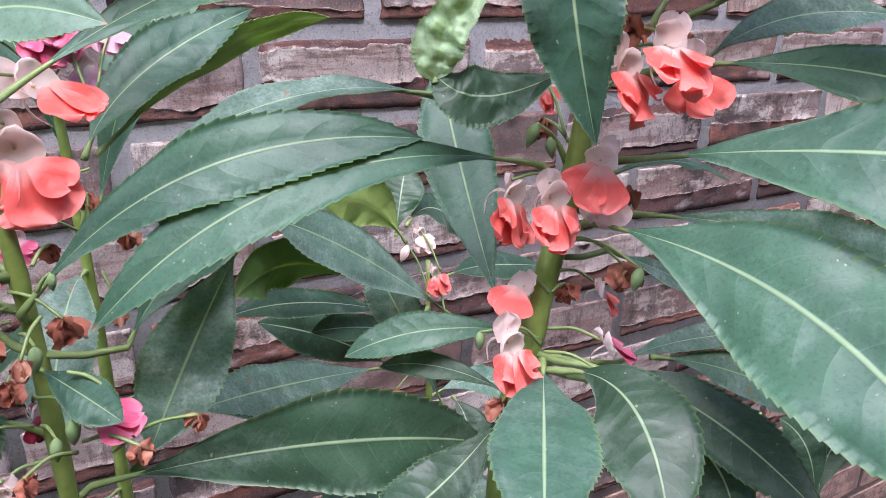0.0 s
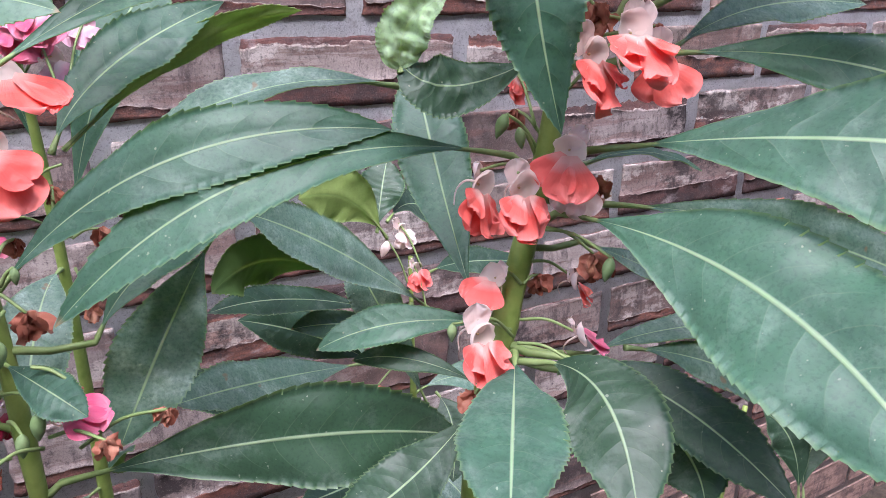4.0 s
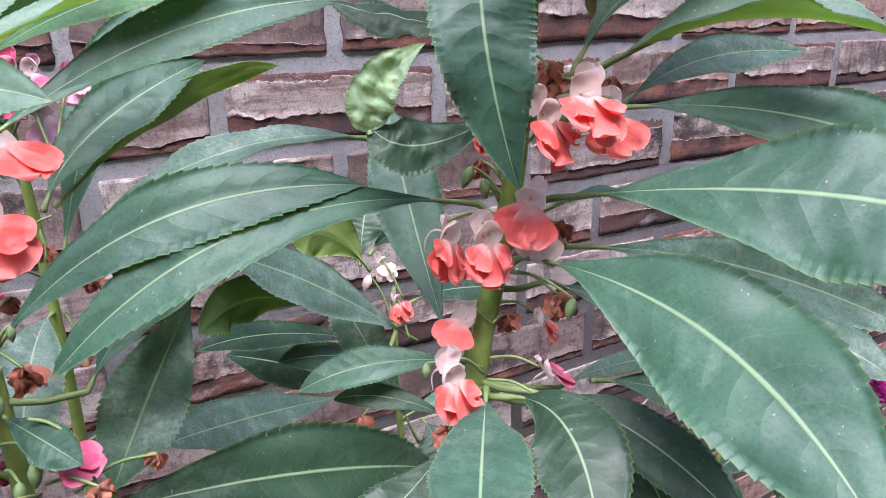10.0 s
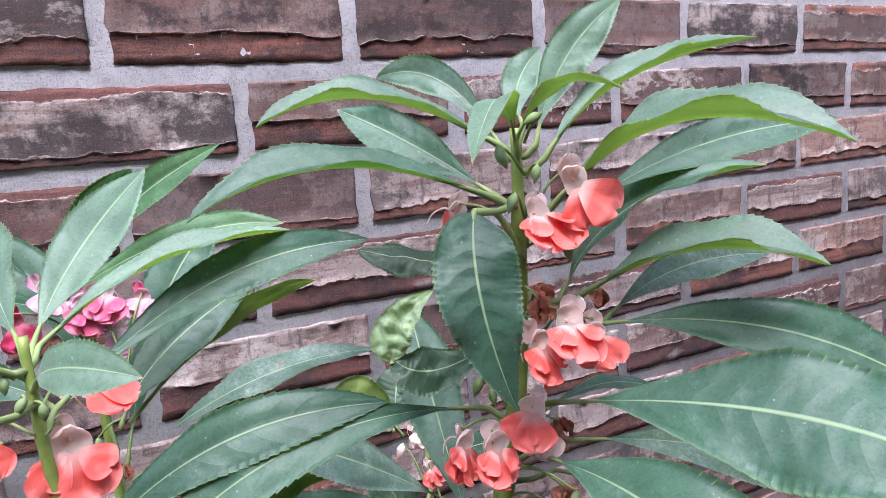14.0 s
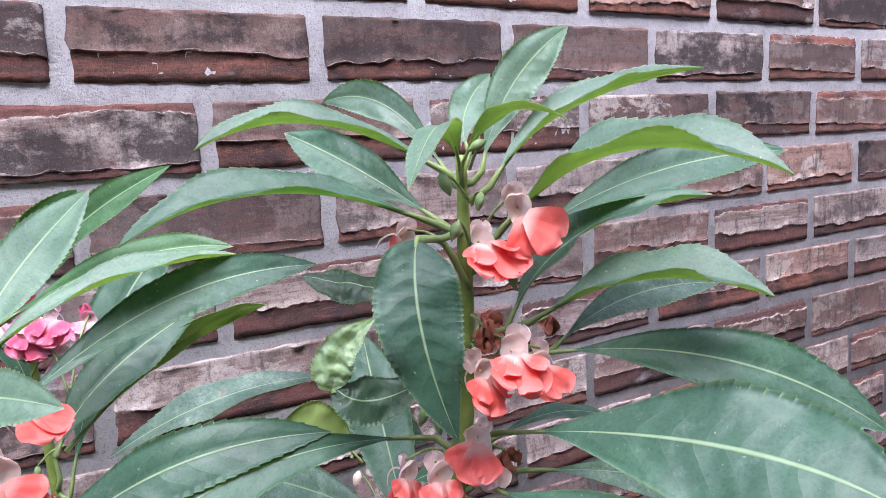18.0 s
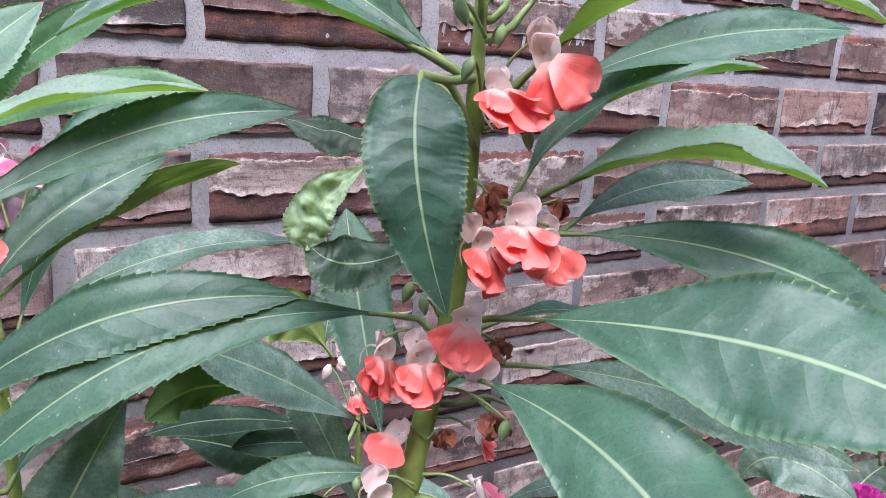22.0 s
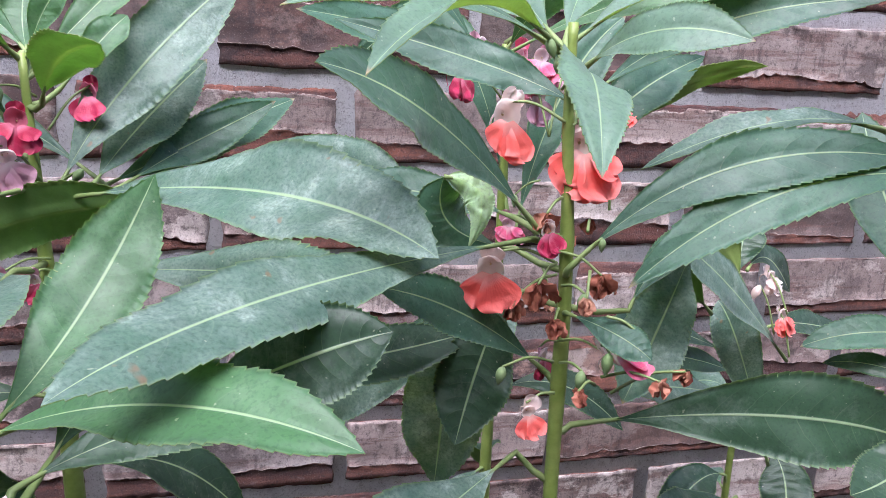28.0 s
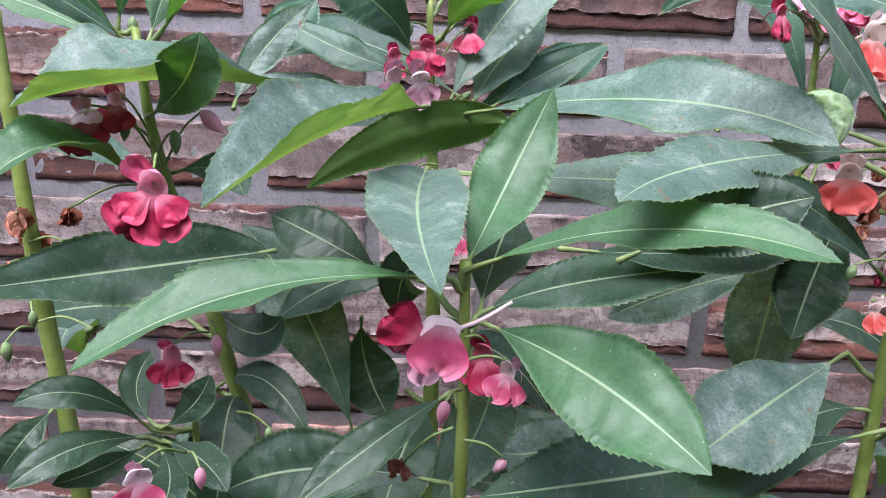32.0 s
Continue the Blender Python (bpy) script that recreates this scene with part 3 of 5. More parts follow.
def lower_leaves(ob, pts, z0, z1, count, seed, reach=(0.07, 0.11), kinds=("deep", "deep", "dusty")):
    """Older leaves in a spiral down the stem, mostly in the shade-darkened deep green."""
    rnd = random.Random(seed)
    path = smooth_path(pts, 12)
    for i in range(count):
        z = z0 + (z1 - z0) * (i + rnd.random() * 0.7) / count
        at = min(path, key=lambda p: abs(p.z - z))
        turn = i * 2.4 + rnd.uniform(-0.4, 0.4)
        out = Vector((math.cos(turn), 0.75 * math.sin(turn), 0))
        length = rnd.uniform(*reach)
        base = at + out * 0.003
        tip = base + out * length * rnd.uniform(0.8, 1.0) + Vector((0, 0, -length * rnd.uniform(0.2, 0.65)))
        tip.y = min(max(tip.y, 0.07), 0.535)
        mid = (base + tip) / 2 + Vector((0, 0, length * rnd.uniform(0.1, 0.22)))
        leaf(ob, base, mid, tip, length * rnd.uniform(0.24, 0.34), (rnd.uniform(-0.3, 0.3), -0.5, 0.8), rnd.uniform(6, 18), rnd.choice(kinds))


def petal_mesh(length, width, cup, ruffle, notch, seed, n=12, m=12, narrow=0.25):
    """A rounded petal that starts at the origin and grows along +x, cupped towards +z."""
    bm = bmesh.new()
    off = Vector((seed * 3.7, seed * 1.9, 0))
    rows = []
    for i in range(n + 1):
        s = i / n
        row = []
        for k in range(m + 1):
            a = 2 * k / m - 1
            w = width * 0.5 * (narrow + (1 - narrow) * math.sin(min(1, s * 1.25) * math.pi / 2)) * math.sqrt(max(0.0, 1 - max(0, (s - 0.55) / 0.47) ** 2.2))
            x = length * (s - notch * s ** 4 * math.exp(-(a * 3.2) ** 2))
            z = cup * length * (s * s * 0.6 + 0.55 * a * a * s) - 0.07 * length * s * math.exp(-(a * 3.5) ** 2) + ruffle * length * s * s * (noise.noise(Vector((a * 1.8, s * 2.2, 0)) + off) + 0.35 * noise.noise(Vector((a * 5, s * 5, 3)) + off) + 0.25 * abs(noise.noise(Vector((a * 7, s * 2, 6)) + off)))
            row.append(bm.verts.new((x, w * a, z)))
        rows.append(row)
    for i in range(n):
        for k in range(m):
            bm.faces.new((rows[i][k], rows[i + 1][k], rows[i + 1][k + 1], rows[i][k + 1]))
    extra = [f for f in bm.faces]
    back = bmesh.ops.duplicate(bm, geom=extra)
    bmesh.ops.translate(bm, verts=[g for g in back["geom"] if isinstance(g, bmesh.types.BMVert)], vec=(0, 0, -0.00018))
    bmesh.ops.reverse_faces(bm, faces=[g for g in back["geom"] if isinstance(g, bmesh.types.BMFace)])
    bmesh.ops.remove_doubles(bm, verts=bm.verts, dist=1e-6)
    me = mesh_of(bm, "petal")
    return me


def tinted(me, mat):
    me = me.copy()
    me.materials.clear()
    me.materials.append(mat)
    me.polygons.foreach_set("use_smooth", [True] * len(me.polygons))
    return me


WINGS = [petal_mesh(1.0, 1.28, c, 0.24, d, s, 18, 18, narrow=0.26) for s, c, d in ((1, 0.12, 0.1), (2, -0.08, 0.04), (3, 0.16, 0.12), (4, -0.12, 0.07), (5, 0.04, 0.1), (6, 0.1, 0.02))]
HOODS = [petal_mesh(1.0, w, 0.3, 0.3, -0.04, s + 10, 14, 14, narrow=0.5) for s, w in ((1, 1.0), (2, 0.85), (3, 1.15), (4, 0.95))]
MADE = {}
FLOWER_COUNT = [0]


def petal(parent, source, mat, size, m, name):
    key = (source.name, mat.name)
    if key not in MADE:
        MADE[key] = tinted(source, mat)
    ob = new(name, MADE[key])
    ob.parent = parent
    ob.matrix_local = m @ Matrix.Diagonal((size, size, size, 1))
    return ob


def flower(ob, at, size, facing=0, nod=10, lip=None, hood=None, from_=None, open_=1.0, spur=True, tilt=0):
    """A balsam flower: an open pale cup with a standard arched over it, two-lobed wings hanging below like a skirt, a thin spur behind.
    facing: degrees round the upright, 0 looks along -y; nod: degrees that it looks down;
    tilt: degrees by which its skirt swings to the right of the one who looks at it."""
    FLOWER_COUNT[0] += 1
    rnd = random.Random(FLOWER_COUNT[0] * 31)
    lip, hood = lip or CORAL, hood or PALE
    at = local(ob, at)
    # local axes: x right, y away from the viewer, z up
    m = Matrix.Translation(at) @ Matrix.Rotation(radians(-tilt), 4, 'Y') @ Euler((radians(nod), radians(rnd.uniform(-6, 6)), radians(facing))).to_matrix().to_4x4()
    bm = bmesh.new()
    rings, k_ = [], 18
    off = Vector((FLOWER_COUNT[0] * 2.3, 0, 0))
    wide, tall = rnd.uniform(0.22, 0.33), rnd.uniform(0.24, 0.36)
    for i in range(9):
        s = i / 8
        r = (1 - s ** 2.2) ** 0.5 * (1 - 0.15 * s) + 0.03
        ring = []
        for j in range(k_):
            a = 2 * math.pi * j / k_
            lip_out = 1 + 0.26 * noise.noise(Vector((math.cos(a) * 1.6, math.sin(a) * 1.6, s)) + off)
            ring.append(bm.verts.new((size * wide * r * lip_out * math.cos(a), size * (0.19 * s - 0.06 + 0.07 * noise.noise(Vector((math.cos(a), math.sin(a), 5)) + off) * (1 - s)), size * (0.18 + 0.05 * s + tall * r * lip_out * math.sin(a)))))
        rings.append(ring)
    for a, b in zip(rings, rings[1:]):
        for j in range(k_):
            bm.faces.new((a[j], a[(j + 1) % k_], b[(j + 1) % k_], b[j]))
    bm.faces.new(rings[-1])
    bm.transform(m)
    head = part("flower", bm, hood, ob)

    def put(source, mat, scale, x, z, pitch, lift, roll, name, y=-0.02):
        turn = m @ Matrix.Translation((x * size, y * size, z * size)) @ Matrix.Rotation(radians(-lift), 4, 'X') @ Euler((radians(pitch), radians(roll), 0)).to_matrix().to_4x4()
        return petal(head, source, mat, scale * size, turn, name)
    # petals grow along local +x; roll turns that up or down
    w = [rnd.choice(WINGS) for _ in range(4)]
    spread = 6 * open_
    turn = rnd.uniform(-9, 9)
    put(w[0], lip, 0.8 * rnd.uniform(0.92, 1.08), -0.03, 0.06, 84, 24 + rnd.uniform(-8, 8), 90 + 16 + spread + turn, "wing_petal", -0.1)
    put(w[1], lip, 0.8 * rnd.uniform(0.92, 1.08), 0.03, 0.06, 74, 20 + rnd.uniform(-8, 8), 90 - 16 - spread + turn, "wing_petal", -0.13)
    if open_ > 0.75:
        put(w[2], lip, 0.52, -0.1, 0.06, 96, 34, 90 + 40 + spread, "wing_petal", -0.14)
        put(w[3], lip, 0.52, 0.1, 0.06, 66, 30, 90 - 40 - spread, "wing_petal", -0.15)
    put(rnd.choice(HOODS), hood, rnd.uniform(0.42, 0.6), rnd.uniform(-0.08, 0.08), 0.16, 80 + rnd.uniform(-20, 20), rnd.uniform(5, 30), -92 + rnd.uniform(-42, 42), "standard_petal", 0.12)
    eye = bmesh.new()
    bmesh.ops.create_icosphere(eye, subdivisions=2, radius=size * 0.024, matrix=m @ Matrix.Translation((0, 0.1 * size, 0.16 * size)) @ Matrix.Diagonal((1, 1.6, 1, 1)))
    part("throat", eye, YELLOW, head)
    if spur:
        bm = bmesh.new()
        p0 = [Vector((0, size * 0.1, size * 0.2)), Vector((0, size * 0.4, size * 0.1)), Vector((0.05 * size, size * 0.55, -size * 0.15)), Vector((0.1 * size, size * 0.48, -size * 0.42))]
        tube(bm, [m @ p for p in smooth_path(p0, 4)], [size * 0.03 * (1 - 0.05 * i) for i in range(13)], 6)
        part("spur", bm, hood, head)
    if from_ is not None:
        pedicel(ob, from_, ob.location + m @ Vector((0, size * 0.2, size * 0.4)))
    return head


def side_flower(ob, at, size, spur_tip, from_=None):
    """A flower seen from its side: a pale pouch that ends in a long spur, one big petal over it and crumpled wings beyond."""
    c, end = local(ob, at), local(ob, spur_tip)
    bm = bmesh.new()
    mouth = c + Vector((-0.35 * size, -0.1 * size, 0.05 * size))
    path = smooth_path([mouth, c + Vector((0.1 * size, 0, 0.12 * size)), c * 0.45 + end * 0.55 + Vector((0, 0, -0.05 * size)), end], 6)
    radii = [size * (0.3 * max(0.0, math.sin(math.pi * min(1, i / 9.0))) ** 0.7 + 0.05 * min(1, 0.1 + i) * (1 - 0.02 * i)) for i in range(len(path))]
    tube(bm, path, radii, 12)
    head = part("flower", bm, PINK, ob, "pink flower with a pale pouch and long spur")

    def put(source, mat, scale, x, z, pitch, roll, name, y=-0.1):
        turn = Matrix.Translation(c + Vector((x, y, z)) * size) @ Euler((radians(pitch), radians(roll), 0)).to_matrix().to_4x4()
        return petal(head, source, mat, scale * size, turn, name)
    put(WINGS[0], ROSE, 0.9, 0.12, 0.42, 84, 100, "wing_petal", -0.42)
    put(WINGS[1], CRIMSON, 0.7, -0.3, 0.15, 70, 170, "wing_petal", -0.1)
    put(WINGS[2], CRIMSON, 0.75, -0.3, 0.1, 95, 215, "wing_petal", -0.2)
    put(WINGS[3], ROSE, 0.6, -0.25, 0.1, 60, 130, "wing_petal", 0.05)
    put(HOODS[0], PINK, 0.6, -0.2, -0.1, 80, 95, "standard_petal", -0.25)
    if from_ is not None:
        pedicel(ob, from_, ob.location + c + Vector((0.05 * size, 0.1 * size, 0.3 * size)))
    return head


def pedicel(ob, a, b, r=0.0005, arch=0.12):
    a, b = local(ob, a), local(ob, b)
    mid = (a + b) / 2 + Vector((0, 0, (b - a).length * arch))
    bm = bmesh.new()
    path = smooth_path([a, mid, b], 5)
    tube(bm, path, [r * (1.25 - 0.03 * i) for i in range(len(path))], 6)
    return part("flower_stalk", bm, PEDICEL, ob)


def pod(ob, at, length, from_=None, lean=0.0, mat=None, name="seed_pod"):
    """A downy spindle-shaped pod or bud."""
    at = local(ob, at)
    bm = bmesh.new()
    m = Matrix.Translation(at) @ Euler((radians(lean * 0.4), radians(lean), 0)).to_matrix().to_4x4()
    pts, radii = [], []
    for i in range(11):
        s = i / 10
        pts.append(m @ Vector((0, 0, (0.5 - s) * length)))
        radii.append(length * 0.25 * max(0.02, math.sin(math.pi * s ** 0.85) ** 0.85 * (1 - 0.18 * s)) + 0.0001)
    tube(bm, pts, radii, 10)
    for v in bm.verts:
        v.co += (v.co - at) * 0.06 * noise.noise(v.co * 500)
    done = part(name, bm, mat or POD, ob)
    if from_ is not None:
        pedicel(ob, from_, ob.location + m @ Vector((0, 0, length * 0.48)))
    return done


def wilted(ob, at, size, from_=None, mat=None, seed=0):
    """A shrivelled flower: crumpled dry petals hanging together."""
    rnd = random.Random(seed + 400)
    bm = bmesh.new()
    c = local(ob, at)
    for j in range(5):
        n, m_ = 8, 5
        turn = Euler((rnd.uniform(-0.7, 0.7), rnd.uniform(0.7, 2.3), rnd.uniform(0, 6.3))).to_matrix()
        rows = []
        for i in range(n + 1):
            s = i / n
            row = []
            for k in range(m_ + 1):
                a = 2 * k / m_ - 1
                w = size * 0.28 * math.sin(math.pi * (0.12 + 0.8 * s))
                off = Vector((seed * 3 + j * 7.7, seed, 0))
                v = Vector((size * 0.75 * s, w * a, size * 0.2 * noise.noise(Vector((a * 2.4, s * 4, 0)) + off) + w * 0.9 * a * a))
                v += Vector((noise.noise(Vector((a * 5, s * 9, 1)) + off), noise.noise(Vector((a * 5, s * 9, 5)) + off), 0)) * size * 0.07
                row.append(bm.verts.new(c + turn @ v))
            rows.append(row)
        for i in range(n):
            for k in range(m_):
                bm.faces.new((rows[i][k], rows[i + 1][k], rows[i + 1][k + 1], rows[i][k + 1]))
    done = part("wilted_flower", bm, mat or WILT, ob, "shrivelled brown spent flower")
    if from_ is not None:
        pedicel(ob, from_, at)
    return done


def pompom(ob, at, size, from_):
    """A double flower head of many small overlapping petals."""
    rnd = random.Random(9)
    c = local(ob, at)
    bm = bmesh.new()
    for j in range(90):
        h = 1 - 1.5 * (j + 0.5) / 90
        a = j * 2.39996
        n = Vector((math.cos(a) * math.sqrt(max(0, 1 - h * h)), math.sin(a) * math.sqrt(max(0, 1 - h * h)), h))
        side = n.cross(Vector((0, 0, 1.01))).normalized()
        up = side.cross(n)
        p = c + n * size * 0.34
        r = size * 0.12
        lift = n * r * 0.9
        vs = [bm.verts.new(v) for v in (p - side * r * 0.4, p + side * r * 0.4, p + side * r * 0.75 + lift + up * r * 0.3, p + lift * 1.5 + up * r * 0.5, p - side * r * 0.75 + lift + up * r * 0.3)]
        bm.faces.new(vs)
    bmesh.ops.create_icosphere(bm, subdivisions=2, radius=size * 0.33, matrix=Matrix.Translation(c))
    part("flower_head", bm, MAUVE, ob, "double purple flower head")
    pedicel(ob, from_, at, 0.0016, 0.02)

A = plant("balsam_plant", 0.085, 0.16, "tall coral-flowered balsam with long saw-edged leaves, before the brick wall")
A_LINE = [(0.085, 0.16, GROUND_Z - 0.01), (0.082, 0.155, 0.15), (0.09, 0.15, 0.38), (0.098, 0.15, 0.43), (0.11, 0.15, 0.48), (0.112, 0.146, 0.52), (0.108, 0.138, 0.56), (0.107, 0.136, 0.592)]
stem(A, A_LINE, 0.0062, 0.0018)
B = plant("balsam_plant", -0.045, 0.2, "coral-flowered balsam with broad drooping leaves, before the brick wall")
B_LINE = [(-0.045, 0.2, GROUND_Z - 0.01), (-0.042, 0.197, 0.2), (-0.045, 0.195, 0.405), (-0.047, 0.195, 0.46), (-0.05, 0.196, 0.5), (-0.051, 0.197, 0.535)]
stem(B, B_LINE, 0.0036, 0.0016)
H = plant("balsam_plant", -0.02, 0.34, "slender balsam with rose-pink flowers close to the brick wall")
H_LINE = [(-0.02, 0.34, GROUND_Z - 0.01), (-0.022, 0.34, 0.25), (-0.025, 0.335, 0.45), (-0.03, 0.333, 0.53)]
stem(H, H_LINE, 0.0045, 0.0013)
C = plant("balsam_plant", -0.235, 0.28, "crimson-flowered balsam with dusty leaves, before the brick wall")
C_LINE = [(-0.235, 0.28, GROUND_Z - 0.01), (-0.235, 0.275, 0.25), (-0.237, 0.27, 0.4), (-0.24, 0.275, 0.455), (-0.243, 0.28, 0.515)]
stem(C, C_LINE, 0.0055, 0.0014)
F = plant("balsam_plant", -0.225, 0.15, "young pink-flowered balsam with bright green leaves")
F_LINE = [(-0.225, 0.15, GROUND_Z - 0.01), (-0.224, 0.15, 0.2), (-0.224, 0.148, 0.35), (-0.226, 0.147, 0.424)]
stem(F, F_LINE, 0.0033, 0.0018)
D = plant("balsam_plant", -0.315, 0.25, "dark crimson-flowered balsam with dusty saw-edged leaves")
D_LINE = [(-0.315, 0.25, GROUND_Z - 0.01), (-0.32, 0.25, 0.2), (-0.338, 0.242, 0.35), (-0.36, 0.235, 0.44), (-0.37, 0.244, 0.495)]
stem(D, D_LINE, 0.0055, 0.0016)
E = plant("balsam_plant", -0.395, 0.22, "bare-stemmed balsam with green seed pods")
E_LINE = [(-0.395, 0.22, GROUND_Z - 0.01), (-0.4, 0.22, 0.2), (-0.412, 0.222, 0.38), (-0.418, 0.225, 0.46), (-0.42, 0.227, 0.5)]
stem(E, E_LINE, 0.0055, 0.002)
K = plant("balsam_seedling", -0.33, 0.2, "low balsam seedling with narrow leaves", "seedling")
K_LINE = [(-0.33, 0.2, GROUND_Z - 0.01), (-0.335, 0.2, 0.1), (-0.338, 0.2, 0.3), (-0.34, 0.2, 0.345)]
stem(K, K_LINE, 0.0035, 0.001)
G = plant("balsam_plant", 0.22, 0.42, "small late balsam in the shade at the foot of the wall")
G_LINE = [(0.2, 0.4, GROUND_Z - 0.01), (0.2, 0.4, 0.1), (0.19, 0.39, 0.25), (0.185, 0.385, 0.36)]
stem(G, G_LINE, 0.004, 0.0014)
J = plant("bedding_plant", 0.52, 0.36, "low leafy bedding plant with a purple pompom flower", "bedding plant", "bedding plants")
J_LINE = [(0.52, 0.36, GROUND_Z - 0.01), (0.52, 0.358, 0.0), (0.525, 0.35, 0.16)]
stem(J, J_LINE, 0.004, 0.002)


# leaves of plant a
leaf(A, (0.112, 0.144, 0.468), (0.121, 0.076, 0.466), (0.112, 0.016, 0.442), 0.0404, (-0.70, -0.47, 0.54), 8, "grown")
leaf(A, (0.102, 0.156, 0.485), (0.027, 0.163, 0.487), (-0.032, 0.174, 0.448), 0.0203, (-0.25, -0.75, 0.61), 14, "grown")
leaf(A, (0.119, 0.137, 0.489), (0.145, 0.064, 0.503), (0.161, 0.013, 0.497), 0.0417, (-0.56, -0.50, 0.66), -6, "grown")
leaf(A, (0.085, 0.130, 0.566), (0.078, 0.117, 0.539), (0.089, 0.116, 0.500), 0.0262, (-0.43, -0.83, 0.35), 10, "grown", 0.01)
leaf(A, (0.130, 0.142, 0.469), (0.193, 0.115, 0.457), (0.247, 0.078, 0.432), 0.0227, (-0.63, -0.48, 0.61), 10, "dusty")
leaf(A, (0.123, 0.149, 0.481), (0.165, 0.161, 0.479), (0.198, 0.162, 0.468), 0.0100, (-0.29, -0.28, 0.92), 10, "grown")
leaf(A, (0.133, 0.134, 0.517), (0.188, 0.094, 0.514), (0.227, 0.055, 0.489), 0.0242, (-0.66, -0.56, 0.51), 8, "grown")
leaf(A, (0.130, 0.132, 0.530), (0.164, 0.109, 0.545), (0.190, 0.074, 0.540), 0.0295, (-0.14, -0.14, 0.98), 34, "young_skylit")
leaf(A, (0.142, 0.134, 0.517), (0.187, 0.139, 0.530), (0.232, 0.130, 0.531), 0.0156, (-0.56, -0.59, 0.58), 12, "dusty")
leaf(A, (0.123, 0.136, 0.528), (0.153, 0.130, 0.560), (0.193, 0.102, 0.573), 0.0235, (-0.21, -0.25, 0.95), 34, "grown")
leaf(A, (0.118, 0.133, 0.563), (0.139, 0.096, 0.591), (0.164, 0.050, 0.583), 0.0303, (-0.16, -0.18, 0.97), 36, "young_skylit")
leaf(A, (0.129, 0.132, 0.561), (0.182, 0.122, 0.581), (0.236, 0.102, 0.587), 0.0179, (-0.62, -0.62, 0.48), 12, "grown")
leaf(A, (0.116, 0.132, 0.581), (0.145, 0.125, 0.606), (0.196, 0.109, 0.619), 0.0189, (-0.12, -0.14, 0.98), 34, "young_skylit")
leaf(A, (0.114, 0.134, 0.586), (0.126, 0.132, 0.614), (0.149, 0.128, 0.635), 0.0157, (-0.57, -0.82, -0.01), 10, "young_skylit")
leaf(A, (0.105, 0.133, 0.588), (0.110, 0.116, 0.605), (0.118, 0.093, 0.602), 0.0085, (0.20, 0.29, 0.93), 20, "young_skylit")
leaf(A, (0.111, 0.137, 0.593), (0.117, 0.148, 0.607), (0.132, 0.153, 0.621), 0.0125, (-0.53, -0.85, -0.04), 10, "young_skylit")
leaf(A, (0.105, 0.133, 0.585), (0.091, 0.121, 0.602), (0.066, 0.098, 0.584), 0.0131, (0.26, 0.46, 0.85), 10, "young_skylit")
leaf(A, (0.104, 0.139, 0.584), (0.091, 0.158, 0.610), (0.075, 0.179, 0.613), 0.0122, (-0.44, -0.90, 0.08), 15, "young_skylit")
leaf(A, (0.105, 0.139, 0.585), (0.062, 0.151, 0.605), (0.024, 0.161, 0.598), 0.0165, (-0.11, -0.29, 0.95), 34, "young_skylit")
leaf(A, (0.100, 0.139, 0.568), (0.045, 0.145, 0.584), (-0.002, 0.153, 0.571), 0.0208, (-0.11, -0.35, 0.93), 34, "grown")
leaf(A, (0.102, 0.144, 0.569), (0.084, 0.170, 0.588), (0.065, 0.195, 0.603), 0.0173, (-0.38, -0.87, 0.30), 12, "grown")
leaf(A, (0.104, 0.150, 0.542), (0.083, 0.169, 0.545), (0.063, 0.182, 0.550), 0.0150, (-0.23, -0.52, 0.82), -15, "deep", 0.1, 0.2)
leaf(A, (0.106, 0.144, 0.519), (0.075, 0.144, 0.510), (0.061, 0.153, 0.516), 0.0165, (-0.37, -0.83, 0.43), -12, "deep", 0.1, 0.15)
leaf(A, (0.061, 0.152, 0.513), (0.063, 0.150, 0.527), (0.075, 0.143, 0.539), 0.0150, (-0.33, -0.84, 0.43), 30, "pale", 0.03, 0.36)
leaf(A, (0.086, 0.198, 0.502), (0.038, 0.201, 0.504), (-0.006, 0.222, 0.482), 0.0179, (-0.10, -0.37, 0.92), 14, "dusty")
leaf(A, (0.095, 0.139, 0.425), (0.071, 0.106, 0.426), (0.051, 0.078, 0.419), 0.0280, (-0.39, -0.49, 0.78), 10, "grown")
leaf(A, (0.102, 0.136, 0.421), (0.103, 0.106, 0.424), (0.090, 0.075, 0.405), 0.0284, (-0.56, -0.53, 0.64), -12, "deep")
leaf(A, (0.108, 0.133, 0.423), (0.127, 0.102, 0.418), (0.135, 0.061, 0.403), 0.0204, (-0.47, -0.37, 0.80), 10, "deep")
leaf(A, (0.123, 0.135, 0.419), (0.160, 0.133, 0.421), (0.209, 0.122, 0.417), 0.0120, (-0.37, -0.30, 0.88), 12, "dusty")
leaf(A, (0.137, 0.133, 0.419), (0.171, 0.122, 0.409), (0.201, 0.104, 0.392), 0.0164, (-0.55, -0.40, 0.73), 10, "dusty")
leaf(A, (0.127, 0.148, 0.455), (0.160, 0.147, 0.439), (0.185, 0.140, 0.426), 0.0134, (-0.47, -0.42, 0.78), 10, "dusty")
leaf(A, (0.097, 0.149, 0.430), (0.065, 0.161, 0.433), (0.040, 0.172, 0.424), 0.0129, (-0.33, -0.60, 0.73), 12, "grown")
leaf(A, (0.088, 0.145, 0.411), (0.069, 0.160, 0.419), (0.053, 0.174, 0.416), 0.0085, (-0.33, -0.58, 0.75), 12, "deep")
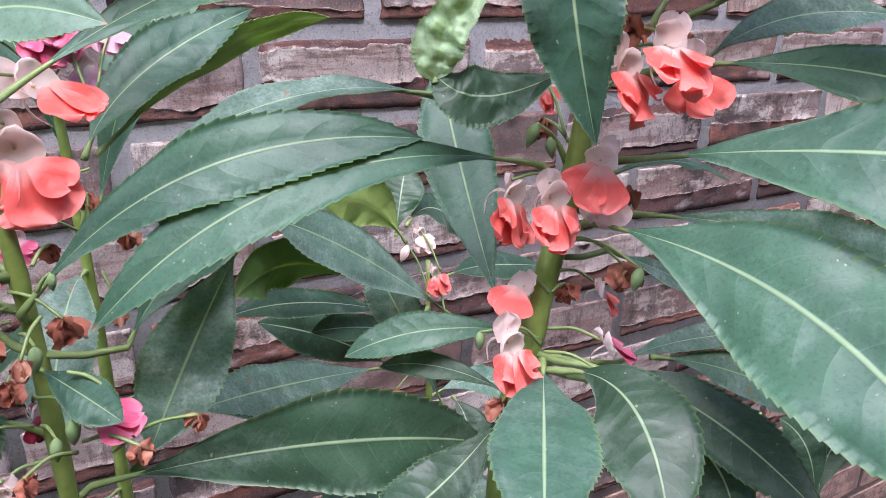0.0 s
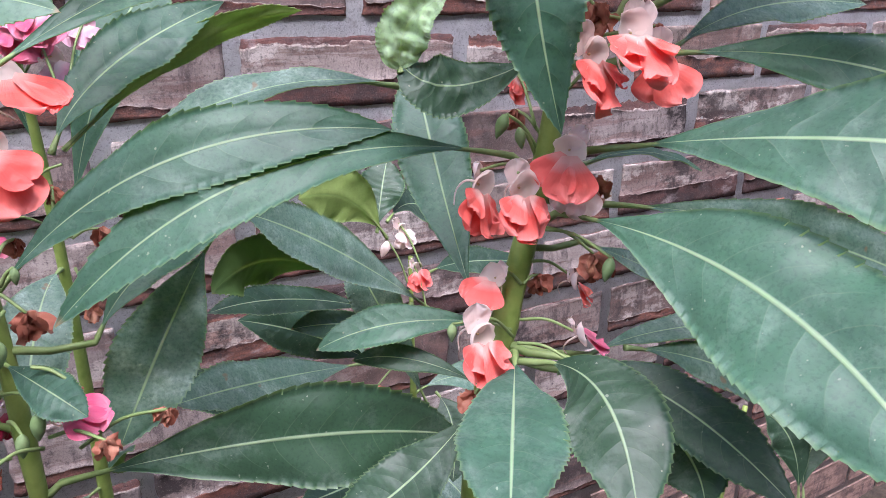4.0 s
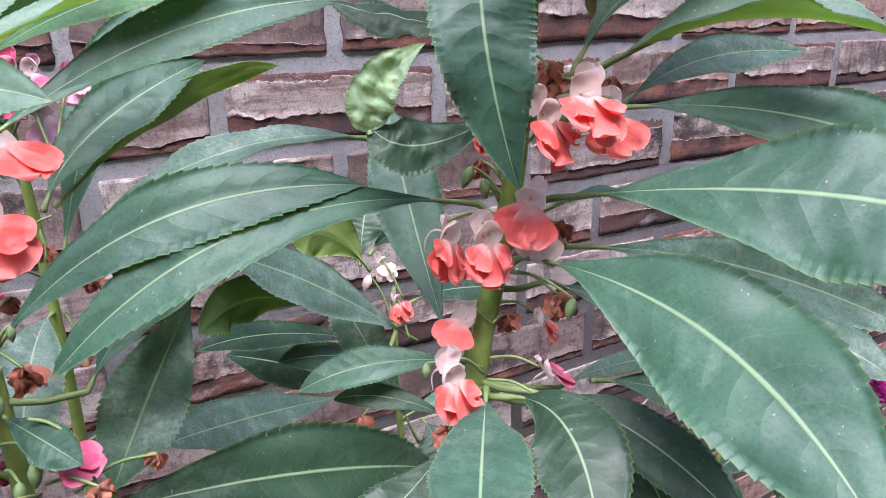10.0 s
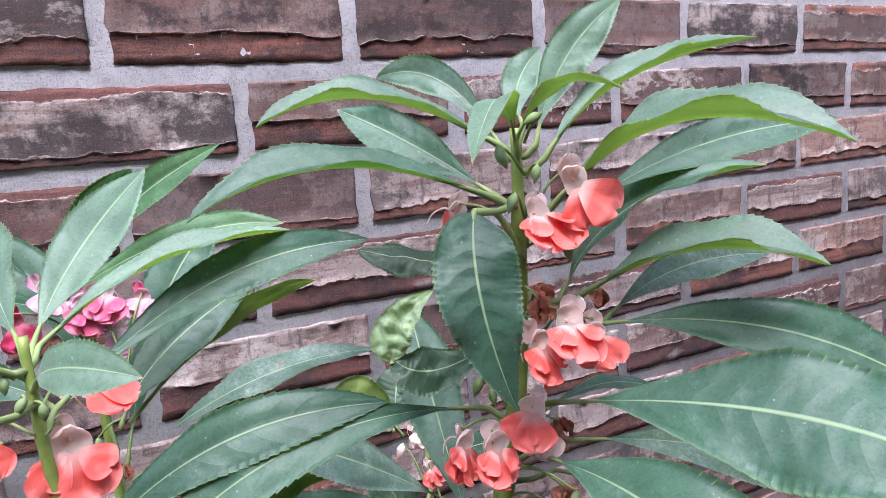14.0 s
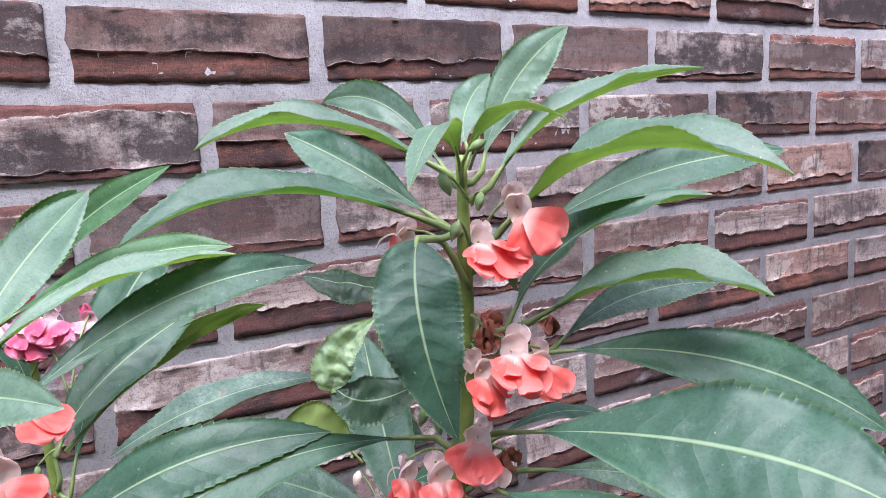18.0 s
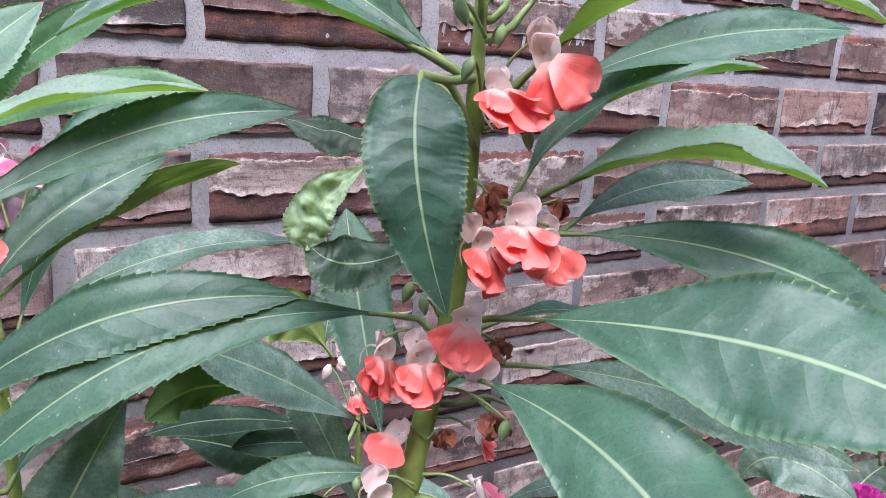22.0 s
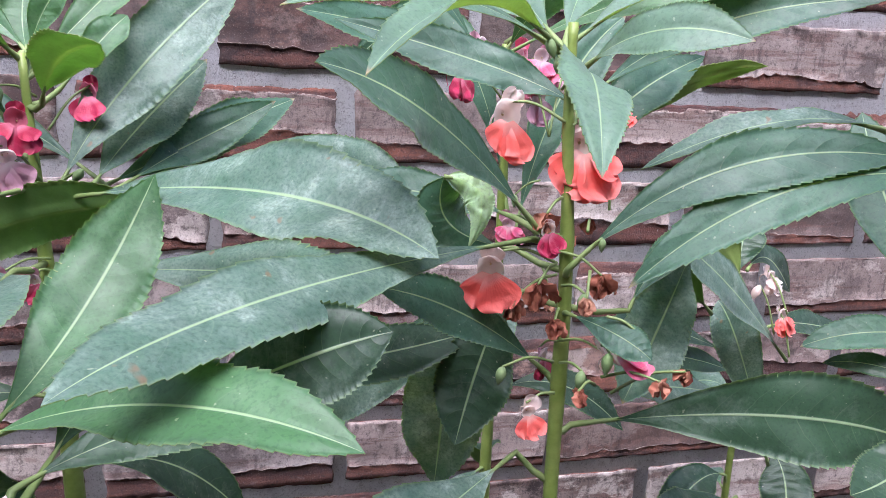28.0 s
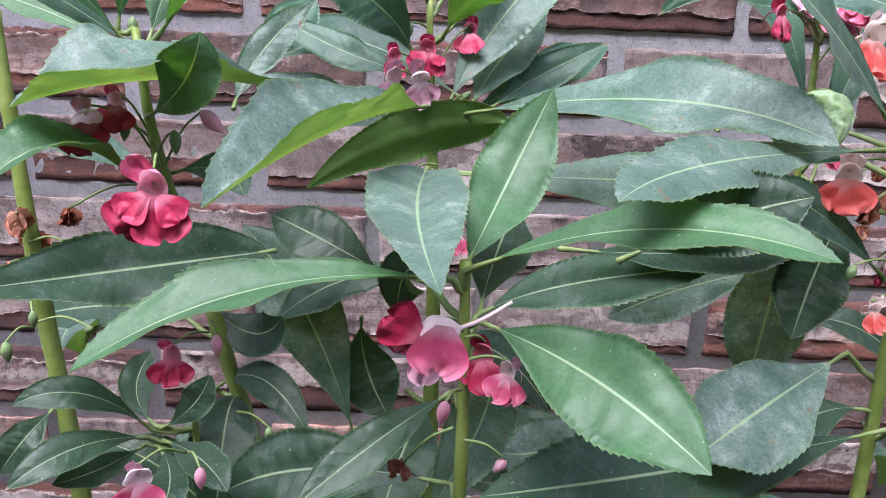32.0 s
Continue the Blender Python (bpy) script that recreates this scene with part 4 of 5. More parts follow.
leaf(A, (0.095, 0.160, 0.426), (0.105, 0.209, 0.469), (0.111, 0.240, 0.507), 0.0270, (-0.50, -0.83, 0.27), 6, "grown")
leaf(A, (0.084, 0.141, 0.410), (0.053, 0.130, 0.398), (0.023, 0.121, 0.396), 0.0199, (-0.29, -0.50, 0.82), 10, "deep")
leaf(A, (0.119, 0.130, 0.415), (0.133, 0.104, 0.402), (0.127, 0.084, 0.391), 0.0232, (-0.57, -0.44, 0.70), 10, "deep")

# leaves of plant b
leaf(B, (-0.048, 0.190, 0.450), (-0.001, 0.175, 0.489), (0.062, 0.160, 0.496), 0.0212, (-0.42, -0.74, 0.52), 12, "grown")
leaf(B, (-0.038, 0.195, 0.386), (0.025, 0.160, 0.403), (0.081, 0.150, 0.392), 0.0313, (-0.31, -0.92, 0.25), 8, "deep")
leaf(B, (-0.022, 0.190, 0.434), (-0.003, 0.200, 0.452), (0.030, 0.220, 0.457), 0.0135, (-0.10, -0.68, 0.73), 12, "grown")
leaf(B, (0.022, 0.220, 0.453), (-0.001, 0.200, 0.427), (-0.020, 0.190, 0.396), 0.0260, (-0.14, -0.86, 0.48), 8, "dusty")
leaf(B, (-0.061, 0.165, 0.518), (-0.076, 0.122, 0.517), (-0.083, 0.099, 0.498), 0.0190, (-0.06, -0.95, 0.31), 10, "young_skylit", 0.03)
leaf(B, (-0.061, 0.190, 0.466), (-0.103, 0.170, 0.503), (-0.141, 0.140, 0.519), 0.0257, (-0.07, -0.76, 0.65), 8, "grown")
leaf(B, (-0.059, 0.190, 0.527), (-0.098, 0.150, 0.536), (-0.133, 0.110, 0.517), 0.0159, (-0.02, -0.18, 0.98), 36, "young_skylit")
leaf(B, (-0.061, 0.190, 0.527), (-0.105, 0.170, 0.539), (-0.149, 0.150, 0.532), 0.0090, (-0.07, -0.80, 0.60), 14, "young_skylit")
leaf(B, (-0.052, 0.205, 0.528), (-0.060, 0.240, 0.551), (-0.064, 0.270, 0.570), 0.0248, (-0.22, -0.97, -0.06), 8, "young_skylit")
leaf(B, (-0.049, 0.208, 0.528), (-0.030, 0.235, 0.555), (0.002, 0.265, 0.584), 0.0205, (-0.31, -0.95, -0.05), 8, "young_skylit")
leaf(B, (-0.047, 0.208, 0.528), (-0.005, 0.218, 0.550), (0.049, 0.218, 0.556), 0.0158, (-0.11, -0.26, 0.96), 34, "young_skylit")
leaf(B, (-0.045, 0.200, 0.507), (0.018, 0.222, 0.539), (0.075, 0.196, 0.551), 0.0192, (-0.42, -0.81, 0.42), 14, "grown")
leaf(B, (-0.049, 0.190, 0.520), (-0.041, 0.160, 0.532), (-0.021, 0.140, 0.530), 0.0156, (-0.34, -0.84, 0.43), 14, "young_skylit")
leaf(B, (-0.024, 0.235, 0.482), (-0.002, 0.247, 0.507), (0.043, 0.264, 0.528), 0.0215, (-0.46, -0.80, 0.35), 14, "grown")
leaf(B, (-0.020, 0.240, 0.482), (0.028, 0.258, 0.513), (0.071, 0.257, 0.525), 0.0125, (0.3, 0.75, 0.6), 10, "young_skylit")
leaf(B, (-0.061, 0.193, 0.461), (-0.146, 0.135, 0.463), (-0.192, 0.085, 0.459), 0.0227, (-0.30, -0.72, 0.63), 8, "dusty")
leaf(B, (-0.048, 0.200, 0.406), (-0.084, 0.190, 0.434), (-0.119, 0.180, 0.449), 0.0183, (-0.13, -0.76, 0.63), 10, "grown")
leaf(B, (-0.058, 0.220, 0.435), (-0.072, 0.210, 0.408), (-0.083, 0.200, 0.378), 0.0282, (-0.17, -0.88, 0.44), 8, "deep")
leaf(B, (-0.061, 0.210, 0.453), (-0.085, 0.215, 0.461), (-0.090, 0.210, 0.480), 0.0207, (-0.13, -0.92, 0.36), -25, "grown")
leaf(B, (-0.090, 0.210, 0.480), (-0.079, 0.200, 0.475), (-0.084, 0.195, 0.457), 0.0135, (-0.16, -0.93, 0.33), -40, "pale", 0.03, 0.25)
leaf(B, (-0.059, 0.220, 0.463), (-0.086, 0.240, 0.468), (-0.129, 0.260, 0.469), 0.0188, (-0.10, -0.80, 0.59), 10, "grown")
leaf(B, (-0.045, 0.200, 0.507), (-0.071, 0.220, 0.519), (-0.128, 0.230, 0.533), 0.0172, (-0.17, -0.87, 0.47), 12, "grown")
leaf(B, (-0.047, 0.190, 0.434), (-0.037, 0.170, 0.433), (-0.028, 0.160, 0.427), 0.0119, (-0.30, -0.75, 0.59), 10, "grown")
leaf(B, (-0.038, 0.190, 0.343), (-0.137, 0.150, 0.346), (-0.219, 0.120, 0.351), 0.0364, (-0.25, -0.61, 0.75), 8, "deep")
leaf(B, (-0.058, 0.200, 0.373), (-0.108, 0.160, 0.368), (-0.141, 0.140, 0.356), 0.0381, (-0.38, -0.74, 0.56), 8, "dusty")
leaf(B, (-0.082, 0.220, 0.426), (-0.080, 0.230, 0.386), (-0.080, 0.240, 0.335), 0.0339, (-0.41, -0.84, 0.35), 8, "dusty")
leaf(B, (-0.066, 0.240, 0.400), (-0.113, 0.250, 0.383), (-0.147, 0.260, 0.362), 0.0251, (-0.03, -0.87, 0.49), 8, "dusty")

# leaves of plant h
leaf(H, (-0.035, 0.320, 0.523), (-0.021, 0.300, 0.555), (-0.002, 0.280, 0.584), 0.0239, (-0.04, -0.99, 0.15), 8, "young")
leaf(H, (-0.013, 0.330, 0.546), (0.002, 0.310, 0.568), (0.040, 0.290, 0.592), 0.0167, (-0.09, -0.87, 0.49), 20, "young")
leaf(H, (-0.042, 0.300, 0.523), (0.009, 0.270, 0.551), (0.056, 0.250, 0.555), 0.0154, (-0.12, -0.84, 0.53), 14, "young")
leaf(H, (-0.033, 0.330, 0.511), (-0.078, 0.320, 0.530), (-0.138, 0.300, 0.539), 0.0214, (-0.33, -0.83, 0.45), 10, "grown")
leaf(H, (-0.039, 0.330, 0.517), (-0.081, 0.340, 0.567), (-0.109, 0.350, 0.563), 0.0197, (-0.01, -0.91, 0.41), 10, "grown")
leaf(H, (-0.022, 0.330, 0.436), (-0.052, 0.360, 0.532), (-0.105, 0.380, 0.514), 0.0281, (-0.08, -0.95, 0.31), 10, "grown")
leaf(H, (-0.019, 0.330, 0.424), (0.010, 0.350, 0.502), (0.050, 0.360, 0.550), 0.0298, (-0.22, -0.90, 0.37), 10, "grown")
leaf(H, (-0.073, 0.340, 0.450), (-0.094, 0.360, 0.458), (-0.138, 0.400, 0.471), 0.0294, (-0.07, -0.96, 0.29), 10, "dusty")

# leaves of plant c
leaf(C, (-0.230, 0.270, 0.460), (-0.154, 0.200, 0.476), (-0.106, 0.148, 0.467), 0.0359, (-0.19, -0.67, 0.71), 20, "dusty")
leaf(C, (-0.234, 0.275, 0.460), (-0.206, 0.300, 0.507), (-0.157, 0.330, 0.559), 0.0304, (-0.05, -0.98, 0.19), 10, "dusty")
leaf(C, (-0.222, 0.280, 0.462), (-0.205, 0.310, 0.486), (-0.178, 0.340, 0.515), 0.0256, (-0.05, -0.95, 0.31), 10, "dusty")
leaf(C, (-0.212, 0.290, 0.461), (-0.180, 0.330, 0.478), (-0.135, 0.370, 0.496), 0.0256, (-0.10, -0.88, 0.46), 10, "grown")
leaf(C, (-0.250, 0.280, 0.488), (-0.266, 0.270, 0.509), (-0.300, 0.260, 0.528), 0.0250, (0.12, -0.97, 0.19), 14, "grown")
leaf(C, (-0.243, 0.280, 0.512), (-0.258, 0.260, 0.529), (-0.275, 0.240, 0.531), 0.0214, (0.02, -0.24, 0.97), 34, "young")
leaf(C, (-0.242, 0.285, 0.515), (-0.247, 0.300, 0.528), (-0.247, 0.310, 0.544), 0.0156, (0.06, -1.00, 0.07), 10, "young")
leaf(C, (-0.240, 0.280, 0.515), (-0.234, 0.280, 0.531), (-0.223, 0.280, 0.546), 0.0107, (0.03, -0.99, 0.12), 14, "young")
leaf(C, (-0.238, 0.285, 0.512), (-0.220, 0.300, 0.534), (-0.199, 0.310, 0.558), 0.0156, (-0.01, -0.96, 0.27), 14, "young")
leaf(C, (-0.241, 0.285, 0.513), (-0.267, 0.300, 0.534), (-0.302, 0.310, 0.542), 0.0169, (0.11, -0.96, 0.27), 14, "young")
leaf(C, (-0.236, 0.275, 0.496), (-0.223, 0.250, 0.514), (-0.205, 0.230, 0.520), 0.0210, (0.01, 0.64, 0.77), 12, "young")
leaf(C, (-0.232, 0.285, 0.501), (-0.217, 0.290, 0.520), (-0.207, 0.300, 0.532), 0.0139, (-0.02, -0.92, 0.38), 16, "young")
leaf(C, (-0.239, 0.265, 0.465), (-0.272, 0.191, 0.463), (-0.306, 0.121, 0.445), 0.0464, (0.03, -0.11, 0.99), 48, "dusty")
leaf(C, (-0.201, 0.270, 0.458), (-0.253, 0.260, 0.450), (-0.298, 0.250, 0.425), 0.0267, (-0.08, 0.92, 0.37), 8, "grown", 0.02)
leaf(C, (-0.292, 0.270, 0.468), (-0.348, 0.220, 0.476), (-0.398, 0.190, 0.465), 0.0602, (0.05, -0.14, 0.99), 36, "dusty")
leaf(C, (-0.241, 0.240, 0.439), (-0.243, 0.156, 0.439), (-0.235, 0.066, 0.440), 0.0368, (0.02, -0.80, 0.60), 20, "dusty", 0.03)
leaf(C, (-0.216, 0.290, 0.460), (-0.285, 0.330, 0.493), (-0.346, 0.360, 0.482), 0.0266, (0.13, -0.85, 0.51), 12, "grown")
leaf(C, (-0.246, 0.300, 0.450), (-0.298, 0.330, 0.457), (-0.346, 0.360, 0.470), 0.0288, (0.17, -0.89, 0.43), 12, "dusty")
leaf(C, (-0.226, 0.260, 0.434), (-0.159, 0.240, 0.437), (-0.126, 0.200, 0.445), 0.0283, (-0.16, -0.70, 0.70), 10, "dusty")
leaf(C, (-0.256, 0.220, 0.393), (-0.283, 0.220, 0.408), (-0.312, 0.240, 0.415), 0.0254, (0.13, -0.86, 0.50), 10, "deep")
leaf(C, (-0.273, 0.260, 0.281), (-0.300, 0.270, 0.351), (-0.336, 0.280, 0.399), 0.0383, (0.15, -0.90, 0.42), 8, "dusty")
leaf(C, (-0.274, 0.280, 0.351), (-0.271, 0.280, 0.321), (-0.257, 0.270, 0.296), 0.0301, (0.08, -0.85, 0.52), 8, "deep")
leaf(C, (-0.249, 0.280, 0.308), (-0.197, 0.280, 0.286), (-0.157, 0.280, 0.294), 0.0275, (-0.08, -0.74, 0.66), 10, "deep")

# leaves of plant f
leaf(F, (-0.227, 0.150, 0.418), (-0.210, 0.200, 0.437), (-0.189, 0.222, 0.478), 0.0294, (-0.09, -0.96, 0.25), 10, "young")
leaf(F, (-0.226, 0.145, 0.421), (-0.179, 0.110, 0.446), (-0.135, 0.083, 0.446), 0.0224, (-0.12, -0.41, 0.90), 22, "young")
leaf(F, (-0.221, 0.145, 0.403), (-0.190, 0.110, 0.401), (-0.163, 0.075, 0.390), 0.0301, (-0.19, -0.81, 0.56), 12, "young")
leaf(F, (-0.230, 0.145, 0.418), (-0.289, 0.120, 0.421), (-0.339, 0.100, 0.401), 0.0240, (0.06, -0.26, 0.96), 30, "young")
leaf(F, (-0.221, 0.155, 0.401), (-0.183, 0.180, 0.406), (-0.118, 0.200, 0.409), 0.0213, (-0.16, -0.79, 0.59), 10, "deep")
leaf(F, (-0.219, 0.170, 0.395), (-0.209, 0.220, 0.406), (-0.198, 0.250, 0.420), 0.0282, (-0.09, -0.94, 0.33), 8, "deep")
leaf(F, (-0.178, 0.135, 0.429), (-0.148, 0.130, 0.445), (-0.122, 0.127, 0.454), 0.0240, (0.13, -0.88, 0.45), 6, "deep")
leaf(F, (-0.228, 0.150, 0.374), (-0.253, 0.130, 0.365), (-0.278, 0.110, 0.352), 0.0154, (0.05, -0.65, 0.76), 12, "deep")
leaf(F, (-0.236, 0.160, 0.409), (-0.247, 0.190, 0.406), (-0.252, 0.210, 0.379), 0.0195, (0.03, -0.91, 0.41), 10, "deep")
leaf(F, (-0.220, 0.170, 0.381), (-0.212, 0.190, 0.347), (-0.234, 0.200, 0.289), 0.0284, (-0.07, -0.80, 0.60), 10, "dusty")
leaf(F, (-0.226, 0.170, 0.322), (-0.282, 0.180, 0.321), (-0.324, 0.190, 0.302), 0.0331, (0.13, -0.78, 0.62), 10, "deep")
leaf(F, (-0.138, 0.250, 0.324), (-0.172, 0.240, 0.300), (-0.202, 0.230, 0.302), 0.0309, (-0.15, -0.76, 0.63), 10, "dusty")

# leaves of plant d
leaf(D, (-0.378, 0.245, 0.493), (-0.367, 0.240, 0.525), (-0.345, 0.230, 0.559), 0.0162, (0.43, -0.90, 0.08), 10, "young")
leaf(D, (-0.365, 0.245, 0.489), (-0.359, 0.260, 0.518), (-0.353, 0.280, 0.548), 0.0262, (0.39, -0.92, 0.10), 8, "young")
leaf(D, (-0.360, 0.240, 0.491), (-0.326, 0.220, 0.522), (-0.280, 0.200, 0.554), 0.0327, (0.12, -0.33, 0.93), 40, "young")
leaf(D, (-0.376, 0.245, 0.490), (-0.393, 0.230, 0.514), (-0.413, 0.220, 0.525), 0.0115, (0.40, -0.79, 0.47), 14, "young")
leaf(D, (-0.382, 0.250, 0.488), (-0.416, 0.260, 0.501), (-0.449, 0.270, 0.509), 0.0128, (0.41, -0.77, 0.49), 14, "young")
leaf(D, (-0.364, 0.235, 0.458), (-0.336, 0.200, 0.475), (-0.325, 0.190, 0.495), 0.0235, (0.31, -0.92, 0.22), 14, "young")
leaf(D, (-0.365, 0.230, 0.428), (-0.382, 0.200, 0.450), (-0.401, 0.170, 0.438), 0.0289, (0.13, -0.26, 0.96), 30, "young")
leaf(D, (-0.307, 0.226, 0.402), (-0.359, 0.183, 0.404), (-0.394, 0.137, 0.410), 0.0325, (0.30, -0.70, 0.62), 22, "deep", 0.03)
leaf(D, (-0.335, 0.300, 0.480), (-0.321, 0.320, 0.495), (-0.306, 0.340, 0.514), 0.0245, (0.20, -0.96, 0.20), 14, "grown")
leaf(D, (-0.358, 0.240, 0.432), (-0.332, 0.230, 0.437), (-0.319, 0.220, 0.427), 0.0161, (0.25, -0.87, 0.42), 10, "grown")
leaf(D, (-0.360, 0.240, 0.426), (-0.399, 0.260, 0.440), (-0.438, 0.280, 0.441), 0.0174, (0.35, -0.76, 0.54), 10, "grown")
leaf(D, (-0.351, 0.250, 0.371), (-0.324, 0.240, 0.356), (-0.306, 0.230, 0.369), 0.0221, (0.21, -0.79, 0.58), 10, "deep")
leaf(D, (-0.345, 0.250, 0.320), (-0.317, 0.230, 0.337), (-0.291, 0.210, 0.319), 0.0174, (0.19, -0.76, 0.62), 12, "deep")
leaf(D, (-0.361, 0.260, 0.355), (-0.407, 0.280, 0.352), (-0.461, 0.300, 0.336), 0.0293, (0.33, -0.73, 0.60), 10, "deep")

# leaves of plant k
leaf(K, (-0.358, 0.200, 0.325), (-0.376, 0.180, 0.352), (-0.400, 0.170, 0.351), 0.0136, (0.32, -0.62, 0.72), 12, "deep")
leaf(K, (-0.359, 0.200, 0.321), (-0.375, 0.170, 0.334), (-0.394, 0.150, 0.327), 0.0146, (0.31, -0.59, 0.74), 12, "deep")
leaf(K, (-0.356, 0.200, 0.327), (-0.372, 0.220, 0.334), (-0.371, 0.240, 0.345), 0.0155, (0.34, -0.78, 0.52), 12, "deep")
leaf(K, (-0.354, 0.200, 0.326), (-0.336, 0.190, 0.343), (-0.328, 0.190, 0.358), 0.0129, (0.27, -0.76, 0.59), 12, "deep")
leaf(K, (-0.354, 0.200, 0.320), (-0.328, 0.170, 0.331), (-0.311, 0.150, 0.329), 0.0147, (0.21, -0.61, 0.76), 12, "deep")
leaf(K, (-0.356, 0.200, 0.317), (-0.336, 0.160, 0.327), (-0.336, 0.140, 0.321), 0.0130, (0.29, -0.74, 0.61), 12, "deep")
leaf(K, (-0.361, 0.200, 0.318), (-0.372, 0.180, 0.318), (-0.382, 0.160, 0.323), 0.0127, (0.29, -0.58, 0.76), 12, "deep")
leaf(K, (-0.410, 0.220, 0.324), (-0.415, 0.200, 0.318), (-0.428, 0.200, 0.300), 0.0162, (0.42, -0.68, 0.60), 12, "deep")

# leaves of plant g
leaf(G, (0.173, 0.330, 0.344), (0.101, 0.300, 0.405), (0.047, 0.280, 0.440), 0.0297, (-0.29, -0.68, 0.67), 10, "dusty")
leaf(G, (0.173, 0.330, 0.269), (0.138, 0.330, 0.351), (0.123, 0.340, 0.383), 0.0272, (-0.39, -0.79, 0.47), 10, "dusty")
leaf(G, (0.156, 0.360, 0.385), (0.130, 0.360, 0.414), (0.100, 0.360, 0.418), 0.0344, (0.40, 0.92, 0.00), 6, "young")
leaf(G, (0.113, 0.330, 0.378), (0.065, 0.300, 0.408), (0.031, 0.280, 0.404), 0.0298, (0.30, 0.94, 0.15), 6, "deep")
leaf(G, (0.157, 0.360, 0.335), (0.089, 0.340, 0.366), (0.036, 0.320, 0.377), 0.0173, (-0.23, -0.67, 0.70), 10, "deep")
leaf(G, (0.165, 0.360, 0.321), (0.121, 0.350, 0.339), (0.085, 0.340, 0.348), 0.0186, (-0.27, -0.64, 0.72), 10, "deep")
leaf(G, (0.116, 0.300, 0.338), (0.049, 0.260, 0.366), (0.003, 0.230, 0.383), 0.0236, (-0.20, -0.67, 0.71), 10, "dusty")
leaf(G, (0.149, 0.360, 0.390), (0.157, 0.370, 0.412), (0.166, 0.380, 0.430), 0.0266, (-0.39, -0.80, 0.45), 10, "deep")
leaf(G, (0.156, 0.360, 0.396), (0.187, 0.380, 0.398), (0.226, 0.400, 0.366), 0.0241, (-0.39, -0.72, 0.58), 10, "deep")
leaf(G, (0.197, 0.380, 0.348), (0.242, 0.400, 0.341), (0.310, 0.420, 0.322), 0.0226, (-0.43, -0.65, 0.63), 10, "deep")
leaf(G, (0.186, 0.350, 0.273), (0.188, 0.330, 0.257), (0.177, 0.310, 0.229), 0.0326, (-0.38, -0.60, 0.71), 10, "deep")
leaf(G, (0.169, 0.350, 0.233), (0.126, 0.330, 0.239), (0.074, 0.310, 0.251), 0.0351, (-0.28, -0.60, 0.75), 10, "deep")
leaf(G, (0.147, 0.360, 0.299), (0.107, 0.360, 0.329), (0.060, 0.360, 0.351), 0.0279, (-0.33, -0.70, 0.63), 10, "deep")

# leaves of plant j
leaf(J, (0.373, 0.215, 0.309), (0.374, 0.191, 0.349), (0.396, 0.149, 0.335), 0.0349, (-0.67, -0.41, 0.61), 10, "dusty")
leaf(J, (0.516, 0.220, 0.217), (0.512, 0.240, 0.269), (0.501, 0.258, 0.305), 0.0297, (-0.61, -0.33, 0.72), 10, "deep")
leaf(J, (0.516, 0.220, 0.217), (0.553, 0.233, 0.250), (0.586, 0.223, 0.278), 0.0307, (-0.62, -0.31, 0.72), 10, "deep")
leaf(J, (0.512, 0.223, 0.217), (0.477, 0.229, 0.245), (0.433, 0.232, 0.248), 0.0287, (-0.58, -0.33, 0.75), 10, "deep")
leaf(J, (0.519, 0.216, 0.208), (0.472, 0.200, 0.258), (0.414, 0.186, 0.294), 0.0317, (-0.59, -0.30, 0.75), 10, "deep")
leaf(J, (0.428, 0.227, 0.176), (0.431, 0.242, 0.215), (0.416, 0.260, 0.238), 0.0272, (-0.56, -0.32, 0.76), 10, "deep")
leaf(J, (0.432, 0.225, 0.176), (0.454, 0.239, 0.209), (0.503, 0.241, 0.223), 0.0277, (-0.57, -0.31, 0.76), 10, "deep")
leaf(J, (0.372, 0.211, 0.208), (0.353, 0.232, 0.233), (0.327, 0.249, 0.236), 0.0247, (-0.52, -0.35, 0.78), 10, "deep")
leaf(J, (0.372, 0.211, 0.208), (0.345, 0.242, 0.244), (0.329, 0.261, 0.268), 0.0247, (-0.52, -0.37, 0.77), 10, "deep")
leaf(J, (0.549, 0.215, 0.288), (0.524, 0.212, 0.320), (0.491, 0.212, 0.339), 0.0287, (-0.63, -0.34, 0.70), 10, "young")
leaf(J, (0.553, 0.213, 0.288), (0.544, 0.201, 0.324), (0.543, 0.182, 0.345), 0.0287, (-0.64, -0.33, 0.69), 10, "young")

# leaves of plant f
leaf(F, (-0.191, 0.170, 0.423), (-0.127, 0.200, 0.415), (-0.070, 0.220, 0.417), 0.0207, (-0.29, -0.75, 0.59), 10, "deep")

# leaves of plant c
leaf(C, (-0.252, 0.290, 0.480), (-0.282, 0.300, 0.486), (-0.323, 0.310, 0.504), 0.0181, (0.08, -0.86, 0.50), 12, "grown")
leaf(C, (-0.248, 0.285, 0.484), (-0.267, 0.280, 0.507), (-0.300, 0.280, 0.525), 0.0155, (0.04, -0.84, 0.55), 14, "grown")
leaf(C, (-0.222, 0.300, 0.459), (-0.188, 0.320, 0.475), (-0.146, 0.330, 0.497), 0.0193, (-0.15, -0.95, 0.28), 10, "grown")

# leaves of plant d
leaf(D, (-0.374, 0.250, 0.488), (-0.396, 0.240, 0.504), (-0.420, 0.230, 0.521), 0.0149, (0.33, -0.70, 0.64), 14, "grown")
leaf(D, (-0.333, 0.260, 0.460), (-0.325, 0.280, 0.484), (-0.300, 0.290, 0.511), 0.0171, (0.20, -0.92, 0.34), 12, "dusty")

